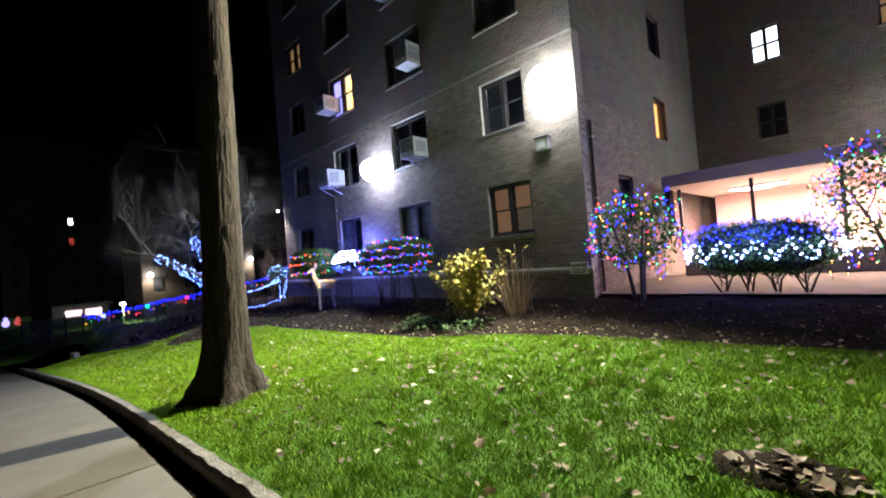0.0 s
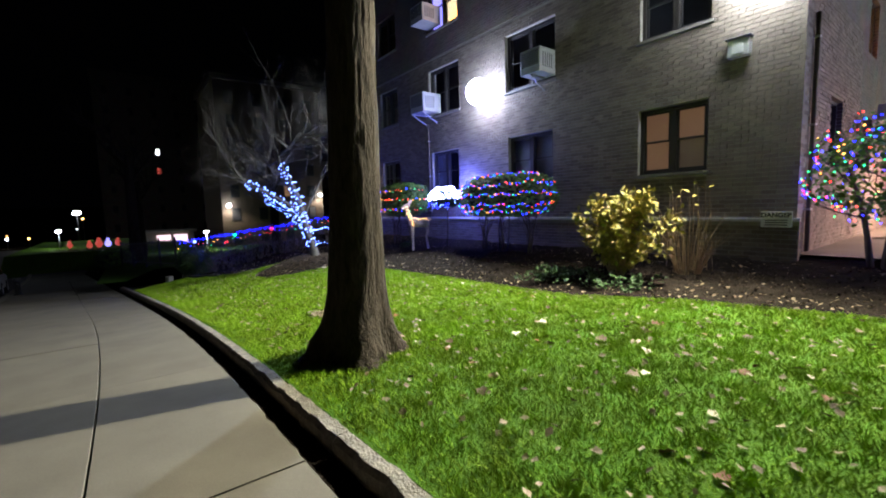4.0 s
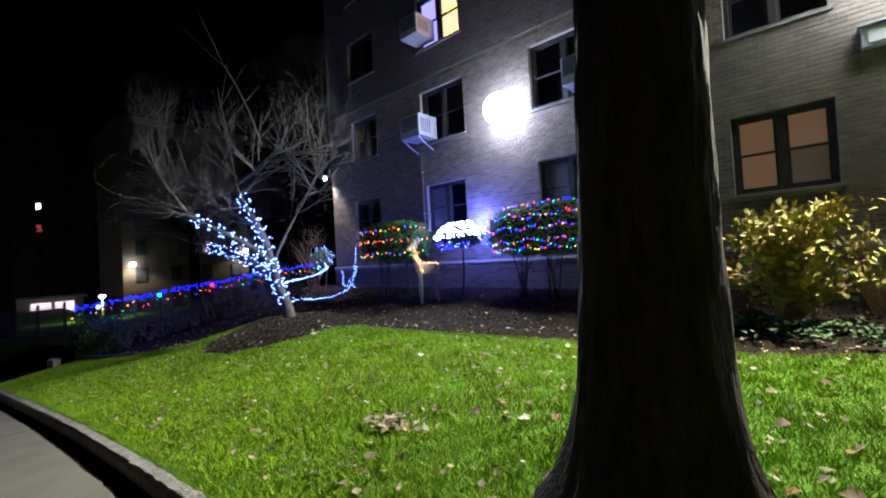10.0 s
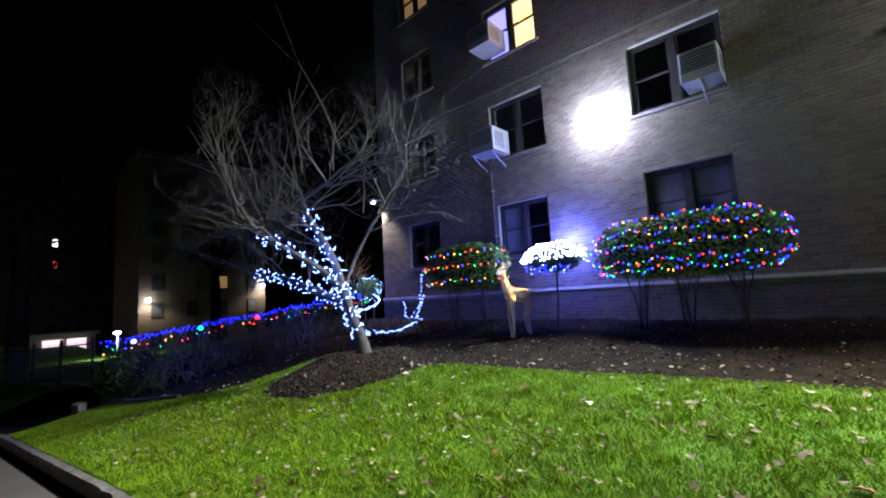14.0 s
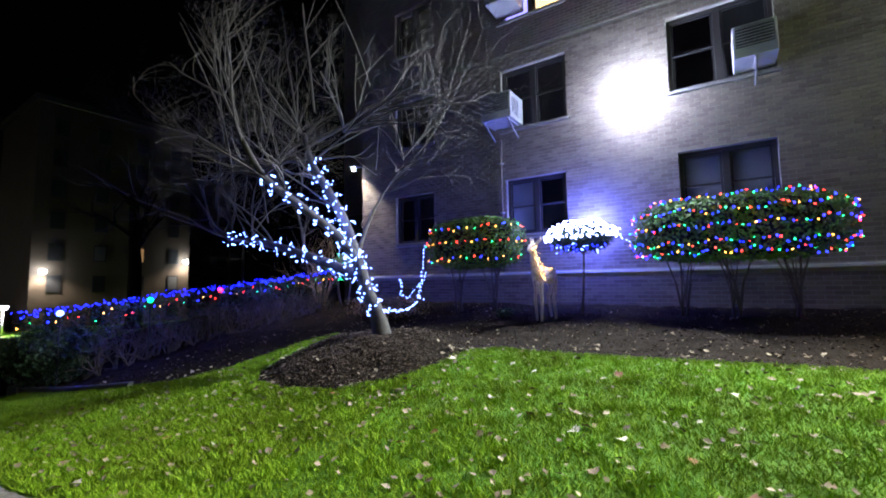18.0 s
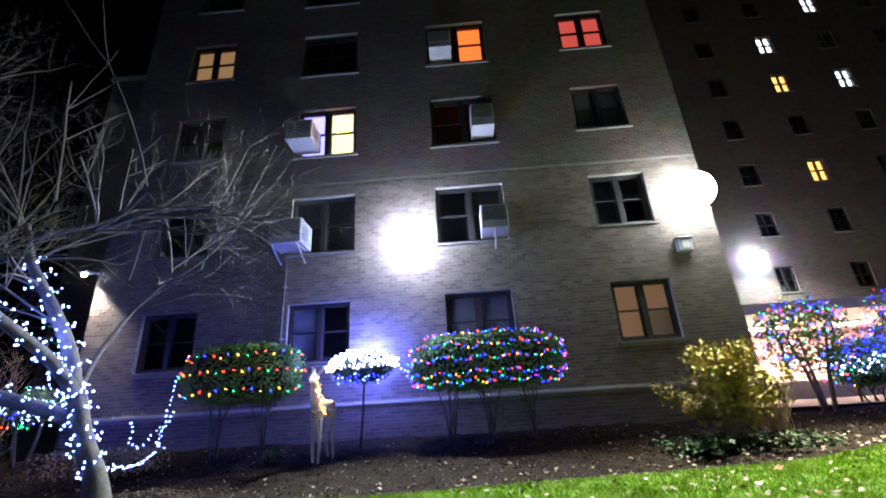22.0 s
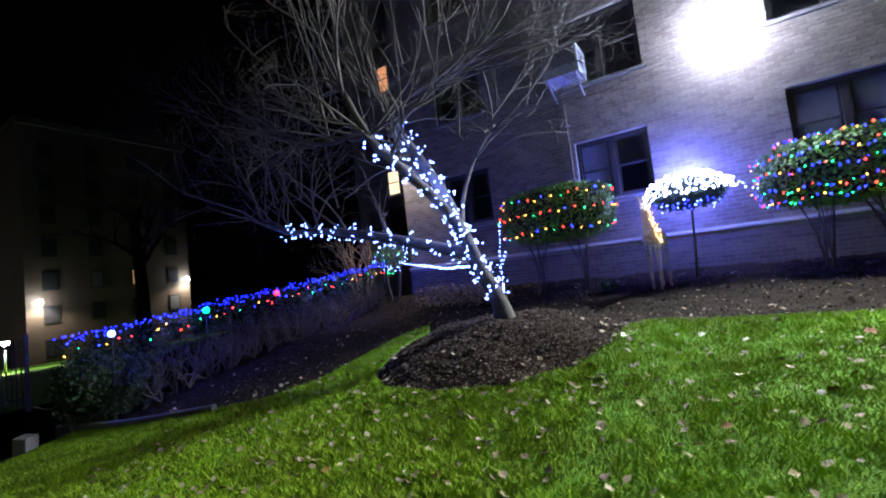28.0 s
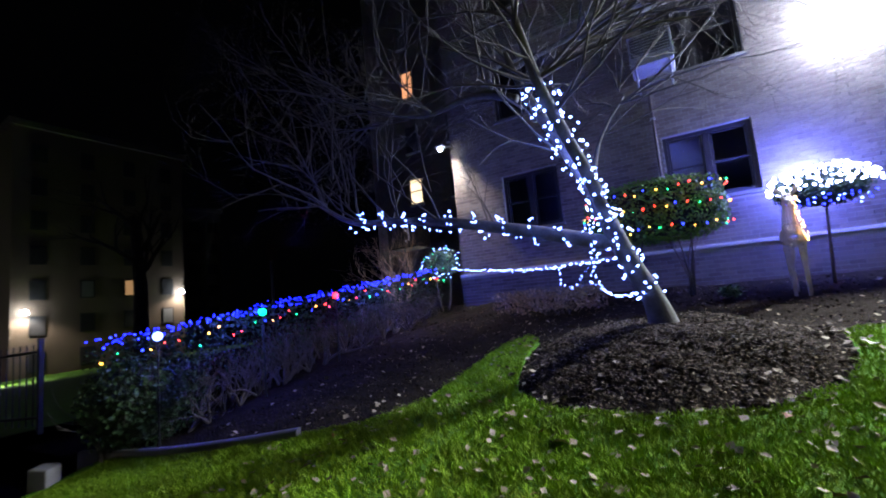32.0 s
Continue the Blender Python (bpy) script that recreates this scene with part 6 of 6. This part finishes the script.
# ---- parked cars ----
def car(x, y, yaw, paint, label):
    """A parked saloon, rear towards the walk's start; built about the origin, then placed."""
    z = walk_z(x) - 0.15
    m = Matrix.Translation((x, y, z)) @ Matrix.Rotation(radians(yaw), 4, "Z") @ Matrix.Rotation(math.atan(0.07), 4, "Y")
    ob = base("car", (x, y, z), label, "car", "parked cars")
    prof = [(-2.25, 0.35), (-2.28, 0.62), (-2.2, 0.86), (-1.5, 0.95), (-0.75, 1.42), (0.5, 1.45), (1.35, 1.0), (2.1, 0.88), (2.28, 0.6), (2.25, 0.32)]
    b = Builder()
    n = len(prof)
    for s in (-1, 1):
        for px, pz in prof:
            tuck = 0.88 - max(0, pz - 0.9) * 0.42
            b.v.append(tuple(m @ Vector((px, s * tuck, pz))))
    b.f.append(tuple(range(n)))
    b.f.append(tuple(range(n, 2 * n))[::-1])
    for i in range(n):
        j = (i + 1) % n
        b.f.append((i, i + n, j + n, j))
    part("body", b, paint, ob)
    for s in (-1, 1):
        g = Builder()
        q = [(-1.35, 0.98), (-0.72, 1.36), (0.45, 1.38), (1.15, 1.0)]
        k = len(g.v)
        g.v += [tuple(m @ Vector((px, s * (0.885 - max(0, pz - 0.9) * 0.42), pz))) for px, pz in q]
        g.f.append((k, k + 1, k + 2, k + 3))
        part("side_window", g, "car_glass", ob)
    for (xa, za), (xb, zb) in (((-1.47, 0.99), (-0.82, 1.40)), ((0.58, 1.43), (1.30, 1.05))):
        g = Builder()
        k, off = 0, 0.012
        g.v += [tuple(m @ Vector((px + (-off if xa < 0 else off), s * wd, pz + off))) for px, pz, s, wd in ((xa, za, -1, 0.74), (xa, za, 1, 0.74), (xb, zb, 1, 0.6), (xb, zb, -1, 0.6))]
        g.f.append((k, k + 1, k + 2, k + 3))
        part("windscreen", g, "car_glass", ob)
    for s in (-1, 1):
        part("tail_light", Builder().slab(-2.29, -2.2, s * 0.68 - 0.16, s * 0.68 + 0.16, 0.66, 0.84, 0.02, m), "tail", ob)
        part("headlight", Builder().slab(2.18, 2.28, s * 0.66 - 0.16, s * 0.66 + 0.16, 0.62, 0.78, 0.02, m), "sign", ob)
        for wx_ in (-1.4, 1.4):
            wl = part("wheel", Builder().tube([m @ Vector((wx_, s * 0.70, 0.32)), m @ Vector((wx_, s * 0.72, 0.32)), m @ Vector((wx_, s * 0.89, 0.32)), m @ Vector((wx_, s * 0.91, 0.32))], [0.28, 0.32, 0.32, 0.28], 18), "rubber", ob, smooth=False)
            part("rim", Builder().tube([m @ Vector((wx_, s * 0.90, 0.32)), m @ Vector((wx_, s * 0.925, 0.32))], [0.21, 0.19], 14), "steel", wl)
    part("number_plate", Builder().slab(-2.31, -2.27, -0.16, 0.16, 0.5, 0.62, 0.005, m), "sign", ob)
    part("bumper", Builder().slab(-2.32, -2.18, -0.86, 0.86, 0.34, 0.5, 0.04, m), paint, ob)


car(-19.3, -4.1, 185.5, "car_white", "white saloon parked at the kerb")
car(-13.2, -3.6, 184.0, "car_dark", "dark saloon parked at the kerb")
car(-25.4, -4.7, 185.5, "car_grey", "grey saloon parked further down the street")
car(-31.5, -5.3, 185.5, "car_white", "pale saloon parked far down the street")


# ---- pavement slabs and kerb stones ----
rng = random.Random(91)
thing("kerb_gap", strip(lambda x: kerb_y(x) - 0.36, lambda x: kerb_y(x) - 0.13, 0.006, -46.0, 11.0, 0.4), "soil", "dark strip of soil between pavement and kerb", "soil", kind="structure")
x = 12.8
while x > -46:
    x2 = x - 3.0
    for lo, hi in ((-3.40, -1.42), (-1.42, -0.29)):
        g = 0.006
        dzs = R(-0.004, 0.004)
        v = []
        n = 30
        ragged = hi > -1
        for k in range(n + 1):
            px = x - g + (x2 - x + 2 * g) * k / n
            e = 0.022 * noise.noise((px * 6, 3, 1)) + 0.012 * noise.noise((px * 21, 5, 1)) if ragged else 0
            a, c, zt = kerb_y(px) + lo + g, kerb_y(px) + hi - g + e, walk_z(px) + dzs + 0.012
            v += [(px, a, zt - 0.12), (px, a, zt), (px, c - 0.012, zt), (px, c, zt - 0.012), (px, c, zt - 0.12)]
        f = [(k * 5 + q, k * 5 + q + 5, k * 5 + q + 6, k * 5 + q + 1) for k in range(n) for q in range(4)]
        part("slab", Builder().add(v, f + [(0, 1, 2, 3, 4), tuple(n * 5 + q for q in (4, 3, 2, 1, 0))]), "concrete", sub)
    x = x2
kerb = base("lawn_kerb", (-5, 1.1, -0.2), "low rough stone kerb between pavement and lawn", "kerb", kind="structure")
x = 11.0
while x > -22.2:
    L = R(1.0, 1.6)
    b = Builder()
    n = 22
    w0, w1 = -0.145, 0.0
    for k in range(n + 1):
        px = x - 0.005 - (L - 0.01) * k / n
        y0 = kerb_y(px)
        h = walk_z(px) + 0.135 + 0.014 * noise.noise((px * 3, 2, 2)) + 0.010 * noise.noise((px * 17, 4, 2))
        e = 0.020 * noise.noise((px * 5, 7, 1)) + 0.014 * noise.noise((px * 19, 3, 1))
        e2 = 0.022 * noise.noise((px * 7, 1, 6))
        b.v += [(px, y0 + w0, h - 0.35), (px, y0 + w0 + e, h - 0.03), (px, y0 + w0 + 0.03 + e, h), (px, y0 + w1 - 0.03 + e2, h + 0.004), (px, y0 + w1 + e2, h - 0.03), (px, y0 + w1, h - 0.3)]
    for k in range(n):
        for q in range(5):
            a = k * 6 + q
            b.f.append((a, a + 1, a + 7, a + 6))
    b.f += [(0, 1, 2, 3, 4, 5)[::-1], tuple(n * 6 + q for q in range(6))]
    part("kerb_stone", b, "granite", kerb)
    x -= L

# ---- grass blades, fallen leaves, mulch ----
nr = np.random.default_rng(5)


def blades(name, count, x0, x1, tall, label, tufts=0):
    xs = nr.uniform(x0, x1, count)
    t = nr.uniform(0, 1, count)
    if tufts:
        pick = nr.integers(0, tufts, count)
        xs = nr.uniform(x0, x1, tufts)[pick] + nr.normal(0, 0.045, count)
        t = np.clip(nr.uniform(0.02, 0.97, tufts)[pick] + nr.normal(0, 0.011, count), 0.01, 0.98)
    lo = np.array([kerb_y(v) for v in xs])
    hi = np.array([bed_edge(v) for v in xs])
    ys = lo + (hi - lo) * t
    zs = np.array([land(a, c) for a, c in zip(xs, ys)]) - 0.004
    a = nr.uniform(0, 6.283, count)
    h = nr.uniform(0.5, 1.15, count) * tall
    w = nr.uniform(0.003, 0.0065, count)
    lean = nr.normal(0, 0.6, (count, 2)) * h[:, None]
    v = np.zeros((count, 3, 3), np.float32)
    v[:, 0] = np.stack([xs - np.cos(a) * w, ys - np.sin(a) * w, zs], 1)
    v[:, 1] = np.stack([xs + np.cos(a) * w, ys + np.sin(a) * w, zs], 1)
    v[:, 2] = np.stack([xs + lean[:, 0], ys + lean[:, 1], zs + h], 1)
    me = bpy.data.meshes.new(name)
    me.vertices.add(count * 3)
    me.vertices.foreach_set("co", v.ravel())
    me.loops.add(count * 3)
    me.loops.foreach_set("vertex_index", np.arange(count * 3, dtype=np.int32))
    me.polygons.add(count)
    me.polygons.foreach_set("loop_start", np.arange(0, count * 3, 3, dtype=np.int32))
    me.update(calc_edges=True)
    me.materials.append(M["blade"])
    ob = new(name, me)
    ob.parent = lawn
    tagged(ob, label, kind="stuff")


blades("grass", 420000, -20.2, 3.5, 0.038, "short green grass blades")
blades("grass_tufts", 70000, -18.5, 1.0, 0.075, "longer tufts of grass", 2600)
LEAF = [leaf_mesh("leaf", 0.11, 0.085, m_, 0.35, 1) for m_ in ("leaf_tan", "leaf_rust", "leaf_pale")]
rng = random.Random(95)


def leaf_pose(x, y, z, s):
    return Matrix.Translation((x, y, z)) @ Euler((R(-0.5, 0.5), R(-0.5, 0.5), R(0, 6.28))).to_matrix().to_4x4() @ Matrix.Scale(s, 4)


for k in range(290):
    x = R(-17.5, 1.5)
    t = R(0.05, 0.97)
    y = kerb_y(x) + (bed_edge(x) - kerb_y(x)) * t
    piece("leaf", rng.choice((LEAF[0], LEAF[0], LEAF[0], LEAF[1], LEAF[1], LEAF[2])), lawn, leaf_pose(x, y, land(x, y) + 0.025, R(0.45, 1.05)))


def litter(name, places, size, mat, label, cat):
    b = Builder()
    for x, y, z in places:
        m = Matrix.Translation((x, y, z)) @ Euler((R(-0.6, 0.6), R(-0.6, 0.6), R(0, 6.28))).to_matrix().to_4x4()
        L, w = size * R(0.6, 1.4), size * R(0.25, 0.6)
        b.add([m @ Vector(p) for p in ((-L / 2, 0, 0), (0, -w, 0.1 * L), (L / 2, 0, 0), (0, w, 0.06 * L))], [(0, 1, 2, 3)])
    thing(name, b, mat, label, cat, kind="stuff")


spots = []
for k in range(3800):
    x = R(-19.5, 8)
    y = R(2.6, 8.9)
    if y > bed_edge(x) - 0.02:
        near = y < bed_edge(x) + 0.7
        if near or rng.random() < 0.22:
            spots.append((x, y, bank(x, y) + 0.015))
litter("fallen_leaves", spots, 0.062, "leaf_mix", "dead leaves scattered over the planting bed", "leaves")
spots = []
for k in range(1900):
    x = R(-18, 2)
    y = kerb_y(x) + (bed_edge(x) - kerb_y(x)) * R(0.05, 0.98)
    spots.append((x, y, land(x, y) + 0.025))
litter("fallen_leaves", spots, 0.06, "leaf_mix", "small dead leaves in the grass", "leaves")
spots = []
for k in range(26000):
    x = R(-19.5, 4)
    y = R(2.6, 8.9)
    if y > bed_edge(x):
        spots.append((x, y, bank(x, y) + 0.006))
litter("mulch_chips", spots, 0.034, "mulch", "dark shredded bark mulch", "mulch")
spots = []
for k in range(15000):
    x, y = -14.7 + rng.gauss(0, 0.75), 4.15 + rng.gauss(0, 0.62)
    if y > bed_edge(x) - 0.06:
        spots.append((x, y, bank(x, y) + 0.012))
bits = []
for k in range(5200):
    x, y = R(-19.0, 3), R(3.0, 8.9)
    if y > bed_edge(x) + 0.02:
        bits.append((x, y, bank(x, y) + 0.012))
litter("leaf_fragments", bits, 0.026, "leaf_mix", "crumbled leaf fragments over the mulch", "leaves")
M["chips"] = material("mound_chips", (0.125, 0.090, 0.062), 0.9, spec=0.1, vary=0.2, second=(0.028, 0.019, 0.012), island=0.9, bump=0)
rim = []
for k in range(230):
    a = R(2.9, 7.0)
    q = R(0.95, 1.5)
    x, y = -14.7 + math.cos(a) * 1.3 * q, 4.2 + math.sin(a) * 1.1 * q
    rim.append((x, y, bank(x, y) + 0.03))
litter("fallen_leaves", rim, 0.07, "leaf_mix", "dead leaves round the foot of the mound", "leaves")
litter("wood_chips", spots, 0.025, "chips", "heap of wood chips round the tree foot", "mulch")
for k in range(2):
    cx, cy = (-0.7, 3.1) if k == 0 else (-9.05, 2.68)
    spots = [(cx + rng.gauss(0, 0.13), cy + rng.gauss(0, 0.1), land(cx, cy) + R(0.02, 0.06)) for _ in range(60)]
    if k == 0:
        # low lump in place of a hollow; its shade is the dark colour
        thing("hollow_patch", Builder().blob((cx, cy, land(cx, cy) - 0.02), (0.36, 0.30, 0.07), 0.35, 5, 22, 8, 2.4), "soil", "dark soil lump standing for a shaded hollow in the grass", "soil", kind="structure", smooth=True)
    litter("leaf_pile", spots, 0.09, "leaf_mix", "small heap of large dead leaves on the grass", "leaves")

# ---- brickwork of the lower storeys ----
rng = random.Random(99)
bricks, singles = Builder(), []
BW, BH = 0.205, 0.066
nrow = int((SPLIT - 0.2) / 0.076)
for r_ in range(nrow):
    z = 0.2 + r_ * 0.076
    if z + BH > SPLIT - 0.01:
        break
    y = WALL - (0.062 if z + BH < 1.02 else 0)
    if z < 1.02 < z + BH or 1.02 <= z < 1.085:
        continue
    x = X0 - (0.107 if r_ % 2 else 0)
    while x < X1 - 0.02:
        a, c = max(x, X0), min(x + BW, X1 + (0.04 if z < 1 else -0.006))
        x += BW + 0.01
        if c - a < 0.03:
            continue
        hit_ = [o for o in openings if o[0] - 0.001 < c and o[1] + 0.001 > a and o[2] - 0.072 < z + BH and o[3] > z]
        if hit_:
            o = hit_[0]
            if a < o[0] - 0.02:
                c = o[0] - 0.004
            elif c > o[1] + 0.02:
                a = o[1] + 0.004
            else:
                continue
            if c - a < 0.02:
                continue
        dy = R(-0.003, 0.003)
        if -6.0 < a and 1.1 < z < 3.5 and abs(c - a - BW) < 1e-6 and len(singles) < 290:
            singles.append((a, y + dy, z))
        else:
            bricks.box(a, c, y + dy, y + 0.02 if z > 1 else WALL - 0.048, z, z + BH)
bo = thing("bricks", bricks, "brick", "", "", kind="stuff")
bo.parent = wall_low
sb = Builder().box(0, BW, 0, 0.02, 0, BH).mesh("brick", "brick_piece")
for a, y, z in singles:
    piece("brick", sb, wall_low, Matrix.Translation((a, y, z)))
side = Builder()
for r_ in range(int(4.6 / 0.076)):
    z = 0.4 + r_ * 0.076
    y = WALL + 0.002 + (0.1 if r_ % 2 else 0)
    while y < 13.5:
        if not any(h[0] - 0.2 < y < h[1] and h[2] - 0.07 < z < h[3] for h in side_holes):
            side.box(X1 - 0.02, X1 + R(-0.003, 0.003), y, y + BW, z, z + BH)
        y += BW + 0.01
so = thing("bricks", side, "brick", "", "", kind="stuff")
so.parent = bpy.data.objects["wall_side"]
